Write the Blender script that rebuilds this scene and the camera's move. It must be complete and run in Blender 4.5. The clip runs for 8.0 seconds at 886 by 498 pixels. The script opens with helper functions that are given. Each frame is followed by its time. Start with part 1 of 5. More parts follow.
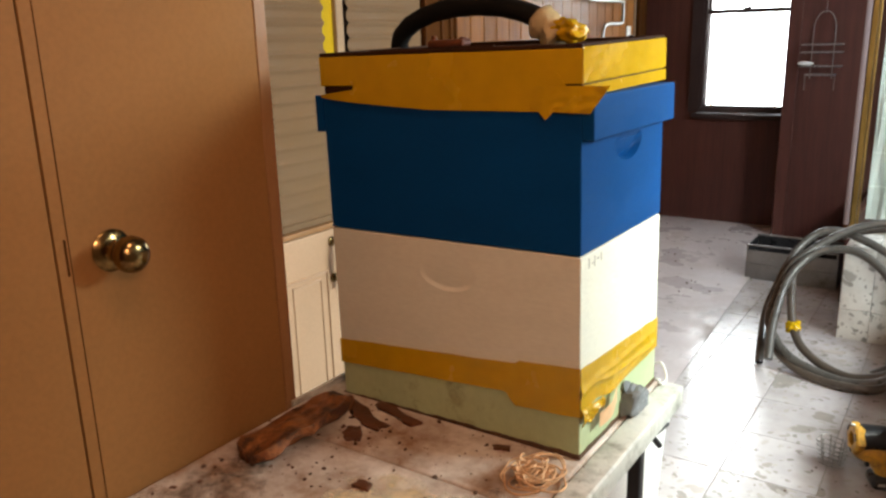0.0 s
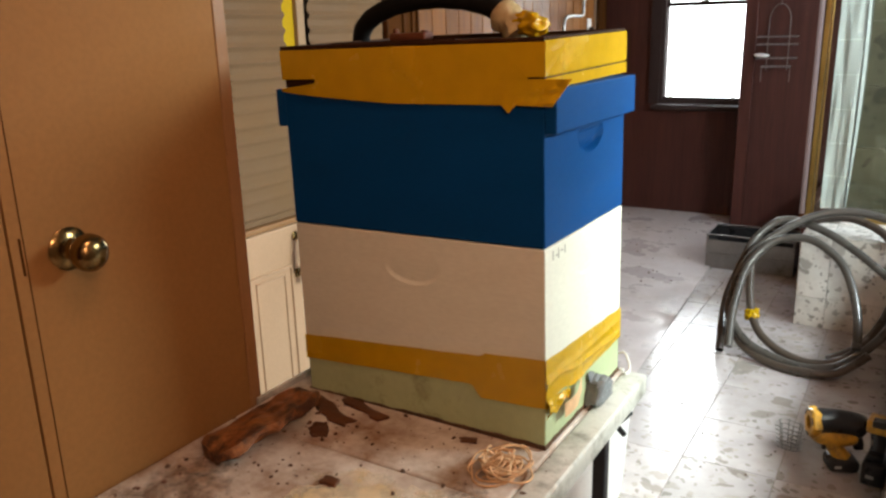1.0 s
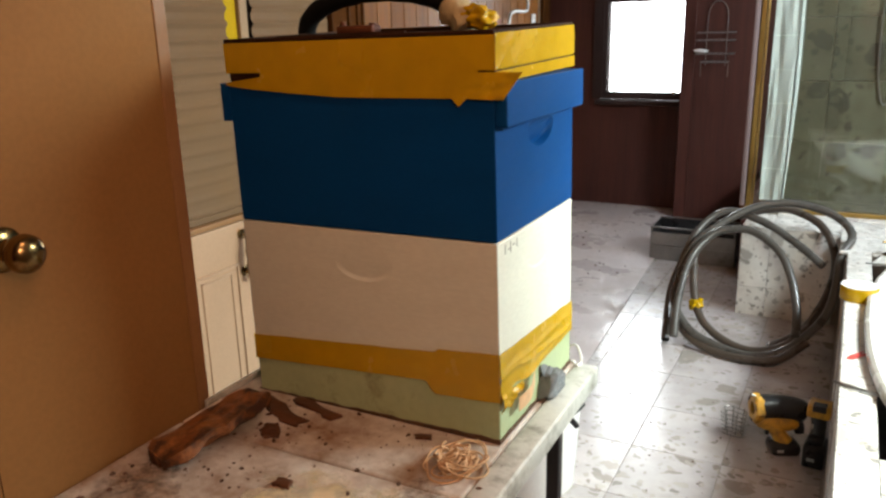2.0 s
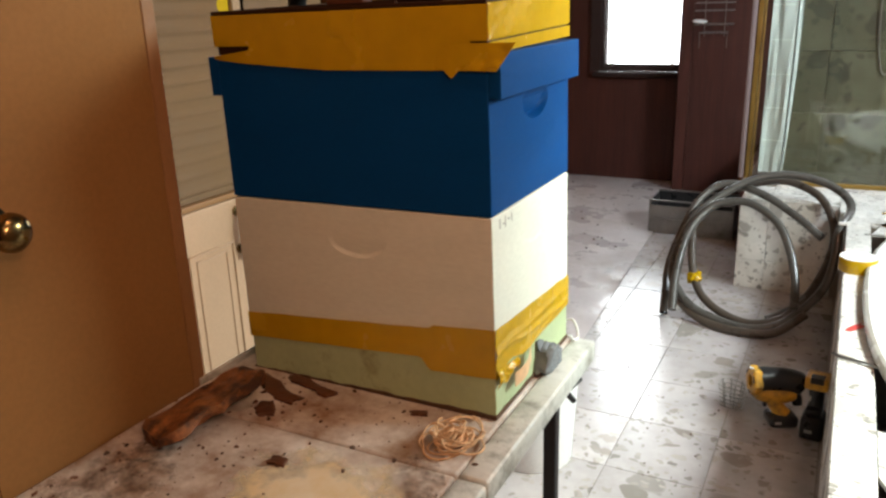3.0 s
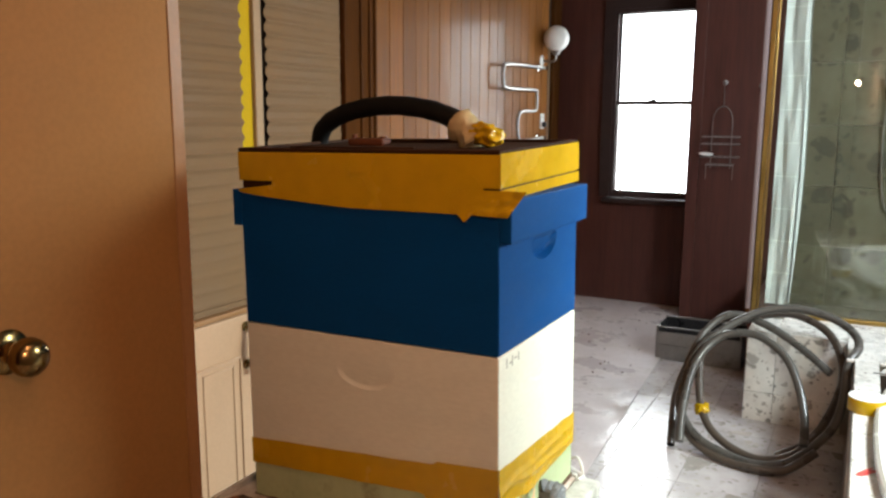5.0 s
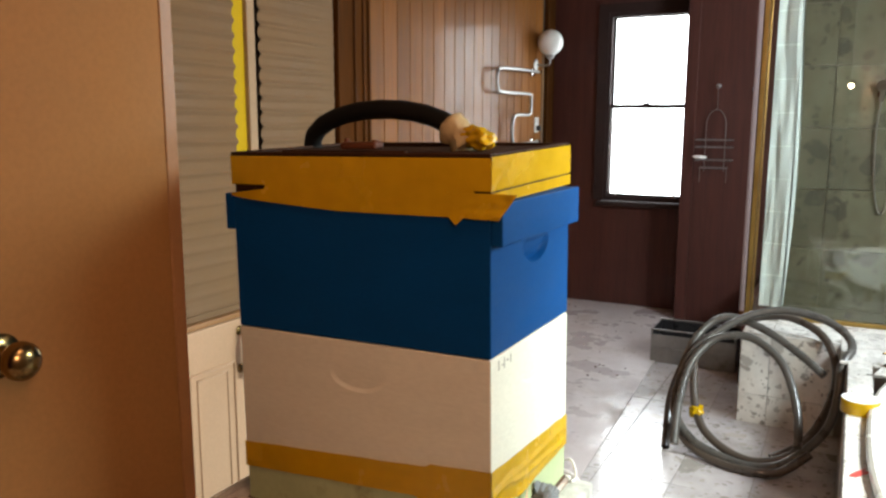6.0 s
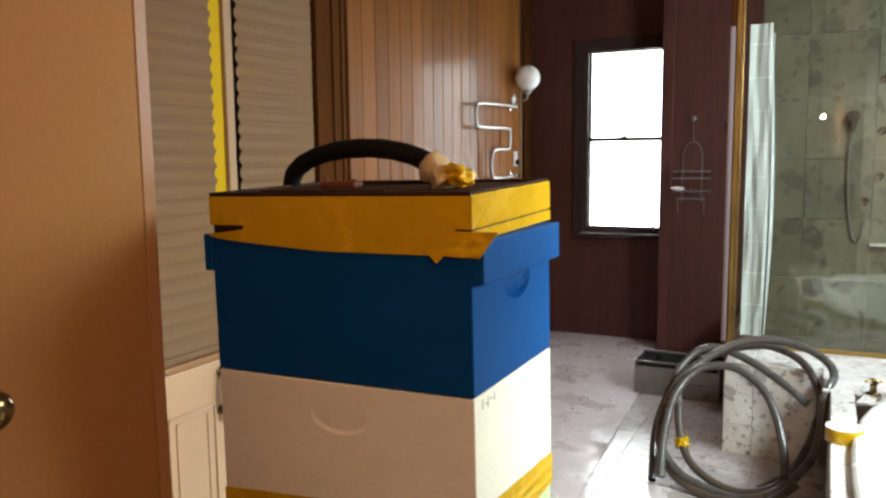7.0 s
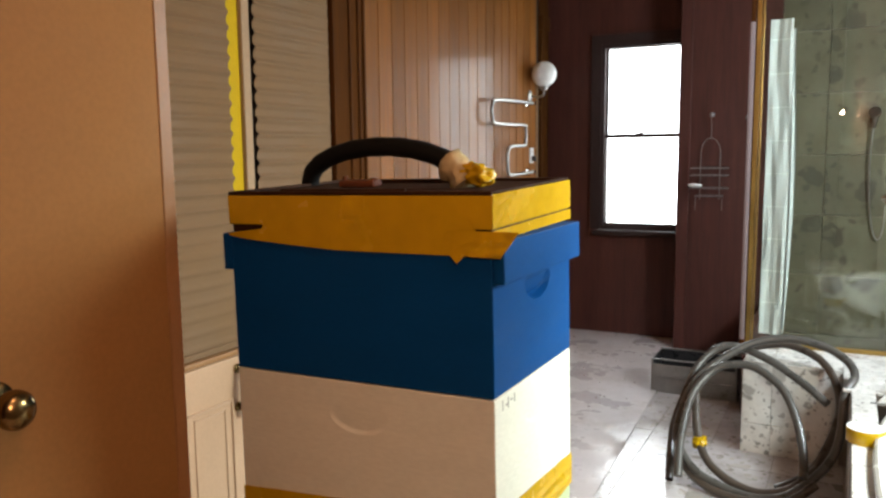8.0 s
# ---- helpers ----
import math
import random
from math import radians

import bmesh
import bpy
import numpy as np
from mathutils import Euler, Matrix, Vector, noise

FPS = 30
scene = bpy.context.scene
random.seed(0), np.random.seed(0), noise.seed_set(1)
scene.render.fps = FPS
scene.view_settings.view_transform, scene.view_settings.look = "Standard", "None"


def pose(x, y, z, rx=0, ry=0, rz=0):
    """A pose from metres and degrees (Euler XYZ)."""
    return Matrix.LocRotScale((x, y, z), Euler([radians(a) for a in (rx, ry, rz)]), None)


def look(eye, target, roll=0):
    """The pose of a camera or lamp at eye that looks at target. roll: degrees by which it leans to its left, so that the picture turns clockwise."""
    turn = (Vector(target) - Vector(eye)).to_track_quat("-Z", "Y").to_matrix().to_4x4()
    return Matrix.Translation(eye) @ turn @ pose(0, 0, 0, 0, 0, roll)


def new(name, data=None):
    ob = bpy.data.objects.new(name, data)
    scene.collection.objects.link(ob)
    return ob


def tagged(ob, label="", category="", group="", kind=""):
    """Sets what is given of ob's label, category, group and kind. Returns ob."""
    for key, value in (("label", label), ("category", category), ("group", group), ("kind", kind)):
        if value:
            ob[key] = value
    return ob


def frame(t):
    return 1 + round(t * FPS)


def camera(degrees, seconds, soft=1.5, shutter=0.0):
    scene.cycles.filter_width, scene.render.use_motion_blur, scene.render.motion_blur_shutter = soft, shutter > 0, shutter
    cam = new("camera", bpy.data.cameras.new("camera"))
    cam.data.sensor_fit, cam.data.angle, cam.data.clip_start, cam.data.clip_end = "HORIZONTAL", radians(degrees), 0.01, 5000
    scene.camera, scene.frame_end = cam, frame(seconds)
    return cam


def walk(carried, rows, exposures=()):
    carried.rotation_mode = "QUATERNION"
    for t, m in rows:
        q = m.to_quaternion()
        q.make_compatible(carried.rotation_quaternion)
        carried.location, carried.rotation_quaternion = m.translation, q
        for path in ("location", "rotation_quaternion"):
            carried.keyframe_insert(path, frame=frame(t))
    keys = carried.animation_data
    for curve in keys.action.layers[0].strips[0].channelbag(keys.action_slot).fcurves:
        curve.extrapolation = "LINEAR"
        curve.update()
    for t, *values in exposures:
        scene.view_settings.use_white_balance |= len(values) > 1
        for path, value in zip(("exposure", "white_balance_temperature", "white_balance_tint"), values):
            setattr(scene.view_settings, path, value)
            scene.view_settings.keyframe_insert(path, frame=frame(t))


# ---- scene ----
cam = camera(59.3, 8.0, soft=2.5)
PATH = [
    (0, (0.475, -1.067, 1.426), (-0.617, 0.527, 0.91), -1.5),
    (0.5, (0.47, -1.065, 1.421), (-0.57, 0.554, 0.874), -1.4),
    (1, (0.474, -1.066, 1.428), (-0.539, 0.573, 0.891), -1.5),
    (1.5, (0.463, -1.066, 1.427), (-0.449, 0.635, 0.904), -1.0),
    (3, (0.462, -1.042, 1.419), (-0.423, 0.644, 0.808), -1.8),
    (3.5, (0.464, -1.042, 1.419), (-0.465, 0.623, 0.818), -2.0),
    (4, (0.469, -1.044, 1.44), (-0.463, 0.651, 0.934), -1.5),
    (4.5, (0.466, -1.055, 1.466), (-0.468, 0.679, 1.115), 0.1),
    (6, (0.476, -1.061, 1.465), (-0.446, 0.685, 1.141), 0.2),
    (6.5, (0.477, -1.048, 1.466), (-0.426, 0.711, 1.163), -0.3),
    (7, (0.474, -1.054, 1.471), (-0.411, 0.723, 1.233), -0.6),
    (7.5, (0.474, -1.061, 1.478), (-0.416, 0.717, 1.257), -0.4),
    (8, (0.462, -1.05, 1.476), (-0.456, 0.71, 1.228), -0.6),
]
walk(cam, [(t, look(eye, target, roll)) for t, eye, target, roll in PATH], [(0, 0.16), (1.5, 0), (3, -0.06), (4.5, 0.02), (8, 0.09)])

# ---------------------------------------------------------------- light
world = bpy.data.worlds.new("world")
scene.world = world
world.use_nodes = True
_wt = world.node_tree
_sky = _wt.nodes.new("ShaderNodeTexSky")
_sky.sky_type = 'NISHITA'
_sky.sun_disc = False
_sky.sun_elevation, _sky.sun_rotation = radians(40), radians(70)
_wt.links.new(_sky.outputs[0], _wt.nodes["Background"].inputs[0])
_wt.nodes["Background"].inputs[1].default_value = 0.05


def area_lamp(name, m, sx, sy, watts, colour, spread=180):
    data = bpy.data.lights.new(name, 'AREA')
    data.shape, data.size, data.size_y, data.energy, data.color = 'RECTANGLE', sx, sy, watts, colour
    data.spread = radians(spread)
    ob = new(name, data)
    ob.matrix_world = m
    return ob


# sky light in the opening of the side window above the bath
SIDE_X = 1.72
area_lamp("side_window_light", look((SIDE_X - 0.06, 0.95, 1.90), (0.0, 0.95, 0.50)), 0.90, 0.50, 50, (0.90, 1.0, 0.93), 115)
area_lamp("far_side_window_light", look((SIDE_X - 0.06, 2.35, 2.00), (0.0, 2.95, 1.0)), 0.75, 0.38, 74, (0.82, 0.93, 1.0))
# sky light in the opening of the sash window
area_lamp("sash_window_light", look((-0.98, 5.03, 1.58), (-1.6, 3.6, 1.4)), 0.52, 1.36, 6.5, (0.86, 0.95, 1.0))

# ---------------------------------------------------------------- materials


def material(name):
    m = bpy.data.materials.new(name)
    m.use_nodes = True
    t = m.node_tree
    return m, t, t.nodes["Principled BSDF"]


def node(t, kind, **values):
    n = t.nodes.new(kind)
    for key, value in values.items():
        n.inputs[key.replace("_", " ")].default_value = value
    return n


def ramp(t, stops, src):
    n = t.nodes.new("ShaderNodeValToRGB")
    e = n.color_ramp.elements
    while len(e) < len(stops):
        e.new(0.5)
    for el, (p, c) in zip(e, stops):
        el.position, el.color = p, (*c, 1) if len(c) == 3 else c
    t.links.new(src, n.inputs[0])
    return n.outputs[0]


def coords(t, world_space):
    if world_space:
        return t.nodes.new("ShaderNodeNewGeometry").outputs["Position"]
    return t.nodes.new("ShaderNodeTexCoord").outputs["Object"]


def mix(t, fac, a, b, mode='MIX'):
    n = t.nodes.new("ShaderNodeMix")
    n.data_type, n.blend_type = 'RGBA', mode
    for sock, v in ((n.inputs[0], fac), (n.inputs[6], a), (n.inputs[7], b)):
        if isinstance(v, (int, float)):
            sock.default_value = v
        elif isinstance(v, tuple):
            sock.default_value = (*v, 1)
        else:
            t.links.new(v, sock)
    return n.outputs[2]


def bump(t, b, height, strength, distance=0.01):
    n = t.nodes.new("ShaderNodeBump")
    n.inputs["Strength"].default_value, n.inputs["Distance"].default_value = strength, distance
    t.links.new(height, n.inputs["Height"])
    t.links.new(n.outputs[0], b.inputs["Normal"])


def paint(name, colour, rough=0.45, metal=0.0, var=0.18, scale=6.0, grain=120.0, relief=0.12, world_space=False,
          dirt=None, dirt_amount=0.3, dirt_scale=9.0, stretch=(1, 1, 1), coat=0.0, spec=0.4):
    """A painted, plastic or metal surface: broad unevenness, fine grain, optional dirt."""
    m, t, b = material(name)
    mp = t.nodes.new("ShaderNodeMapping")
    mp.inputs["Scale"].default_value = stretch
    t.links.new(coords(t, world_space), mp.inputs[0])
    co = mp.outputs[0]
    n1, n2 = node(t, "ShaderNodeTexNoise", Scale=scale, Detail=5.0), node(t, "ShaderNodeTexNoise", Scale=grain, Detail=3.0)
    t.links.new(co, n1.inputs["Vector"])
    t.links.new(co, n2.inputs["Vector"])
    lo = tuple(c * (1 - var) for c in colour)
    hi = tuple(min(1, c * (1 + var * 0.6)) for c in colour)
    c = ramp(t, ((0.3, lo), (0.7, hi)), n1.outputs[0])
    c = mix(t, 0.12, c, ramp(t, ((0.35, tuple(v * 0.5 for v in colour)), (0.65, hi)), n2.outputs[0]))
    if dirt:
        n3 = node(t, "ShaderNodeTexNoise", Scale=dirt_scale, Detail=9.0, Roughness=0.68)
        t.links.new(co, n3.inputs["Vector"])
        f = ramp(t, ((1 - dirt_amount - 0.12, (0, 0, 0)), (1 - dirt_amount + 0.12, (1, 1, 1))), n3.outputs[0])
        c = mix(t, f, c, dirt)
    t.links.new(c, b.inputs["Base Color"])
    r = ramp(t, ((0.3, (rough * 0.8,) * 3), (0.7, (min(1, rough * 1.25),) * 3)), n1.outputs[0])
    t.links.new(r, b.inputs["Roughness"])
    b.inputs["Metallic"].default_value = metal
    b.inputs["Coat Weight"].default_value = coat
    b.inputs["Specular IOR Level"].default_value = spec if not metal else 0.5
    bump(t, b, n2.outputs[0], relief, 0.002)
    return m


def wood(name, dark, light, rough=0.3, scale=1.0, axis=2, world_space=True, coat=0.0, per_piece=0.0, spec=0.3):
    m, t, b = material(name)
    b.inputs["Specular IOR Level"].default_value = spec
    mp = t.nodes.new("ShaderNodeMapping")
    s = [14.0 * scale] * 3
    s[axis] = 0.9 * scale
    mp.inputs["Scale"].default_value = s
    t.links.new(coords(t, world_space), mp.inputs[0])
    src = mp.outputs[0]
    if per_piece:
        oi = t.nodes.new("ShaderNodeObjectInfo")
        add = t.nodes.new("ShaderNodeVectorMath")
        mul = t.nodes.new("ShaderNodeMath")
        mul.operation = 'MULTIPLY'
        mul.inputs[1].default_value = 37.0
        t.links.new(oi.outputs["Random"], mul.inputs[0])
        t.links.new(src, add.inputs[0])
        t.links.new(mul.outputs[0], add.inputs[1])
        src = add.outputs[0]
    n1 = node(t, "ShaderNodeTexNoise", Scale=1.0, Detail=6.0, Roughness=0.6, Distortion=0.7)
    n2 = node(t, "ShaderNodeTexNoise", Scale=6.0, Detail=4.0)
    t.links.new(src, n1.inputs["Vector"])
    t.links.new(src, n2.inputs["Vector"])
    c = ramp(t, ((0.32, dark), (0.68, light)), n1.outputs[0])
    c = mix(t, 0.25, c, ramp(t, ((0.4, tuple(v * 0.6 for v in dark)), (0.6, light)), n2.outputs[0]))
    if per_piece:
        f = ramp(t, ((0.0, (1 - per_piece,) * 3), (1.0, (1 + per_piece * 0.3,) * 3)), oi.outputs["Random"])
        c = mix(t, 1.0, c, f, 'MULTIPLY')
    t.links.new(c, b.inputs["Base Color"])
    t.links.new(ramp(t, ((0.3, (rough * 0.8,) * 3), (0.7, (rough * 1.3,) * 3)), n2.outputs[0]), b.inputs["Roughness"])
    b.inputs["Coat Weight"].default_value = coat
    b.inputs["Coat Roughness"].default_value = 0.12
    bump(t, b, n2.outputs[0], 0.15, 0.003)
    return m


def terrazzo(name, base, chip_dark, chip_mid, rough, dirt, dirt_amount=0.3, chips=16.0, tint=1.0):
    """Polished stone-chip tile with large angular chips and grime."""
    m, t, b = material(name)
    co = coords(t, True)
    oi = t.nodes.new("ShaderNodeObjectInfo")
    mul = t.nodes.new("ShaderNodeMath")
    mul.operation = 'MULTIPLY'
    mul.inputs[1].default_value = 51.0
    t.links.new(oi.outputs["Random"], mul.inputs[0])
    add = t.nodes.new("ShaderNodeVectorMath")
    t.links.new(co, add.inputs[0])
    t.links.new(mul.outputs[0], add.inputs[1])
    p = add.outputs[0]
    wob = node(t, "ShaderNodeTexNoise", Scale=9.0, Detail=3.0)
    t.links.new(p, wob.inputs["Vector"])
    pw = mix(t, 0.12, p, wob.outputs[1], 'ADD')
    c = base
    n0 = node(t, "ShaderNodeTexNoise", Scale=7.0, Detail=8.0, Roughness=0.65)
    t.links.new(p, n0.inputs["Vector"])
    c = ramp(t, ((0.3, tuple(v * 0.82 for v in base)), (0.7, tuple(min(1, v * 1.08) for v in base))), n0.outputs[0])
    for sc, thr, size, col in ((chips, 0.86, 0.36, chip_dark), (chips * 0.6, 0.84, 0.32, chip_mid), (chips * 2.6, 0.86, 0.36, chip_dark),
                               (chips * 4.2, 0.7, 0.4, chip_mid)):
        v = node(t, "ShaderNodeTexVoronoi", Scale=sc, Randomness=1.0)
        t.links.new(pw, v.inputs["Vector"])
        sep = t.nodes.new("ShaderNodeSeparateColor")
        t.links.new(v.outputs["Color"], sep.inputs[0])
        a = ramp(t, ((thr, (0, 0, 0)), (thr + 0.01, (1, 1, 1))), sep.outputs[0])
        d = ramp(t, ((size, (1, 1, 1)), (size + 0.05, (0, 0, 0))), v.outputs["Distance"])
        shade = mix(t, sep.outputs[1], col, tuple(x * 0.55 for x in col))
        c = mix(t, mix(t, 1.0, a, d, 'MULTIPLY'), c, shade)
    n3 = node(t, "ShaderNodeTexNoise", Scale=3.5, Detail=10.0, Roughness=0.7)
    t.links.new(co, n3.inputs["Vector"])
    f = ramp(t, ((1 - dirt_amount - 0.15, (0, 0, 0)), (1 - dirt_amount + 0.2, (1, 1, 1))), n3.outputs[0])
    c = mix(t, mix(t, 0.6, (0.0, 0.0, 0.0), f), c, dirt)
    pv = ramp(t, ((0.0, (0.86,) * 3), (1.0, (1.06,) * 3)), oi.outputs["Random"])
    c = mix(t, 1.0, c, pv, 'MULTIPLY')
    t.links.new(c, b.inputs["Base Color"])
    r = ramp(t, ((0.35, (rough,) * 3), (0.75, (min(1, rough * 3),) * 3)), n3.outputs[0])
    t.links.new(r, b.inputs["Roughness"])
    bump(t, b, n0.outputs[0], 0.04, 0.002)
    return m


def glass(name, tint=(1, 1, 1), rough=0.0):
    m, t, b = material(name)
    b.inputs["Base Color"].default_value = (*tint, 1)
    b.inputs["Transmission Weight"].default_value = 1.0
    b.inputs["Roughness"].default_value = rough
    b.inputs["IOR"].default_value = 1.48
    return m


def glow(name, colour, strength):
    m, t, b = material(name)
    b.inputs["Base Color"].default_value = (*colour, 1)
    b.inputs["Emission Color"].default_value = (*colour, 1)
    b.inputs["Emission Strength"].default_value = strength
    return m


M_PEACH = paint("peach_paint", (0.262, 0.130, 0.045), 0.6, var=0.07, scale=2.0, relief=0.10, world_space=True, spec=0.12)
M_PEACH_TRIM = paint("peach_trim", (0.262, 0.130, 0.052), 0.45, var=0.08, scale=3.0, relief=0.1, world_space=True)
M_CREAM = paint("cream_paint", (0.415, 0.262, 0.160), 0.45, var=0.07, scale=4.0, world_space=True, dirt=(0.26, 0.15, 0.07), dirt_amount=0.24)
# near-black backing: the shade inside gaps and recesses is put into its colour
M_GAPSHADE = paint("gap_shade", (0.035, 0.025, 0.02), 0.8, world_space=True)
# off-white fabric, darkened to brown: the lack of daylight is in the colour
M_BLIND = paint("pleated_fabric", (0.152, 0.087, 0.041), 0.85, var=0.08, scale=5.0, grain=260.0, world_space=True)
M_YTAPE = paint("yellow_tape", (0.49, 0.295, 0.004), 0.24, var=0.10, scale=11.0, grain=34.0, relief=0.38)
M_YSTRIP = paint("yellow_strip", (0.42, 0.27, 0.004), 0.6, spec=0.12, var=0.08, world_space=True)
M_WHITE = paint("white_gloss", (0.8, 0.78, 0.74), 0.35, var=0.06, world_space=True)
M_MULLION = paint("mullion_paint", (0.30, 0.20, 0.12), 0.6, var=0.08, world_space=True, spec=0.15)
M_LINING = wood("varnished_lining", (0.192, 0.068, 0.012), (0.258, 0.096, 0.018), 0.48, 0.6, 2, coat=0.12, per_piece=0.24, spec=0.14)
M_JAMB = wood("brown_jamb", (0.046, 0.015, 0.003), (0.074, 0.025, 0.005), 0.6, 1.0, 2, spec=0.04)
M_DARK = wood("dark_panelling", (0.043, 0.013, 0.010), (0.074, 0.023, 0.017), 0.42, 0.8, 2)
M_SASH = paint("sash_paint", (0.030, 0.017, 0.015), 0.65, var=0.2, world_space=True, spec=0.15)
M_FLOOR = terrazzo("floor_terrazzo", (0.515, 0.475, 0.475), (0.46, 0.41, 0.37), (0.49, 0.45, 0.41), 0.10, (0.30, 0.25, 0.22), 0.38, chips=8.5)
M_GROUT = paint("grout", (0.33, 0.29, 0.25), 0.9, world_space=True, grain=300.0)
M_SHEET = paint("dusty_vinyl", (0.50, 0.44, 0.435), 0.34, var=0.14, scale=3.0, grain=60.0, world_space=True, dirt=(0.30, 0.24, 0.21), dirt_amount=0.38, dirt_scale=3.0)
_t = M_SHEET.node_tree
_n = node(_t, "ShaderNodeTexNoise", Scale=3.4, Detail=7.0, Roughness=0.62)
_t.links.new(coords(_t, True), _n.inputs["Vector"])
_t.links.new(ramp(_t, ((0.44, (0.52,) * 3), (0.60, (0.16,) * 3)), _n.outputs[0]), _t.nodes["Principled BSDF"].inputs["Roughness"])
M_DECK = terrazzo("deck_terrazzo", (0.68, 0.65, 0.61), (0.40, 0.37, 0.34), (0.53, 0.49, 0.45), 0.16, (0.40, 0.35, 0.31), 0.30, chips=11.0)
M_SHOWER = terrazzo("shower_tile", (0.122, 0.122, 0.074), (0.076, 0.074, 0.045), (0.100, 0.100, 0.060), 0.42, (0.10, 0.09, 0.05), 0.45, chips=5.0)
# warm tone chosen for the light that the unseen added wall bounces
M_WALL = paint("bounce_wall_paint", (0.36, 0.28, 0.21), 0.8, var=0.06, world_space=True)
# the ceiling is unseen; its dark colour keeps bounced light down
M_CEIL = paint("ceiling_paint", (0.12, 0.075, 0.05), 0.85, var=0.05, world_space=True)
M_BLUE = paint("blue_paint", (0.001, 0.046, 0.178), 0.5, var=0.10, scale=5.0, grain=80.0, relief=0.12, stretch=(1, 1, 3), spec=0.08)
M_HWHITE = paint("hive_white", (0.66, 0.67, 0.585), 0.5, var=0.05, scale=7.0, grain=60.0, relief=0.22, stretch=(1, 1, 3), dirt=(0.45, 0.40, 0.28), dirt_amount=0.20, dirt_scale=14.0)
M_GREEN = paint("hive_green", (0.40, 0.475, 0.275), 0.5, var=0.10, scale=8.0, grain=70.0, relief=0.22, dirt=(0.13, 0.105, 0.05), dirt_amount=0.33, dirt_scale=11.0)
M_TABLE = paint("table_paint", (0.64, 0.585, 0.53), 0.42, var=0.12, scale=4.0, grain=90.0, relief=0.2, world_space=True, dirt=(0.24, 0.135, 0.075), dirt_amount=0.47, dirt_scale=7.0)
M_TEDGE = paint("table_edge", (0.56, 0.56, 0.52), 0.5, var=0.12, scale=7.0, world_space=True, dirt=(0.17, 0.16, 0.13), dirt_amount=0.40, dirt_scale=16.0)
M_BLACK = paint("black_rubber", (0.008, 0.008, 0.008), 0.7, var=0.2, spec=0.12)
M_LEG = paint("black_steel", (0.02, 0.02, 0.022), 0.35, var=0.1)
M_BRASS = paint("brass", (0.24, 0.165, 0.07), 0.22, 1.0, var=0.12, scale=30.0, relief=0.02)
M_GOLD = paint("gold_frame", (0.36, 0.235, 0.07), 0.38, 1.0, var=0.15, scale=9.0, relief=0.03, world_space=True)
M_CHROME = paint("chrome", (0.74, 0.74, 0.74), 0.12, 1.0, var=0.05, relief=0.02)
M_WIRE = paint("pale_wire", (0.20, 0.19, 0.19), 0.35, 0.4, var=0.1, relief=0.02)
M_PENCIL = paint("pencil_grey", (0.36, 0.35, 0.33), 0.7, var=0.2)
M_RAIL = paint("satin_chrome", (0.40, 0.39, 0.37), 0.42, 1.0, var=0.08, relief=0.02)
M_STEEL = paint("galvanised_steel", (0.31, 0.30, 0.29), 0.35, 1.0, var=0.2, scale=18.0, dirt=(0.12, 0.10, 0.09), dirt_amount=0.35)
M_HOSE = paint("grey_hose", (0.075, 0.069, 0.062), 0.28, var=0.15, scale=9.0, relief=0.05, coat=0.3)
M_HOSEB = paint("brown_hose", (0.075, 0.058, 0.046), 0.3, var=0.15, scale=9.0, relief=0.05, coat=0.3)
M_BARK = paint("comb_wood", (0.42, 0.155, 0.042), 0.5, var=0.45, scale=22.0, grain=140.0, relief=0.8, dirt=(0.045, 0.016, 0.008), dirt_amount=0.53, dirt_scale=20.0)
M_BARK2 = paint("brown_wax", (0.10, 0.035, 0.014), 0.55, var=0.4, scale=30.0, grain=140.0, relief=0.7)
M_CRUMB = paint("dark_crumb", (0.085, 0.04, 0.02), 0.7, var=0.5, scale=60.0, grain=200.0, relief=0.5)
# wax and honey; the pale yellow glare on the table is painted into the colour
M_WAXGLARE, _t, _b = material("wax_glare")
_co = coords(_t, False)
_n = node(_t, "ShaderNodeTexNoise", Scale=16.0, Detail=6.0, Roughness=0.6)
_t.links.new(_co, _n.inputs["Vector"])
_mp = _t.nodes.new("ShaderNodeMapping")
_mp.inputs["Scale"].default_value = (3.5, 5.2, 0.0)
_t.links.new(_co, _mp.inputs[0])
_len = _t.nodes.new("ShaderNodeVectorMath")
_len.operation = 'LENGTH'
_t.links.new(_mp.outputs[0], _len.inputs[0])
_add = _t.nodes.new("ShaderNodeMath")
_t.links.new(_len.outputs["Value"], _add.inputs[0])
_t.links.new(_n.outputs[0], _add.inputs[1])
_t.links.new(ramp(_t, ((0.70, (0.8,) * 3), (1.45, (0.0,) * 3)), _add.outputs[0]), _b.inputs["Alpha"])
_t.links.new(ramp(_t, ((0.35, (0.74, 0.58, 0.34)), (0.65, (0.84, 0.75, 0.58))), _n.outputs[0]), _b.inputs["Base Color"])
_b.inputs["Roughness"].default_value = 0.25
bump(_t, _b, _n.outputs[0], 0.3, 0.003)
M_STAIN, _t, _b = material("brown_stain")
_co = coords(_t, False)
_n = node(_t, "ShaderNodeTexNoise", Scale=27.0, Detail=9.0, Roughness=0.72)
_t.links.new(_co, _n.inputs["Vector"])
_mp = _t.nodes.new("ShaderNodeMapping")
_mp.inputs["Scale"].default_value = (9.0, 3.2, 0.0)
_t.links.new(_co, _mp.inputs[0])
_len = _t.nodes.new("ShaderNodeVectorMath")
_len.operation = 'LENGTH'
_t.links.new(_mp.outputs[0], _len.inputs[0])
_add = _t.nodes.new("ShaderNodeMath")
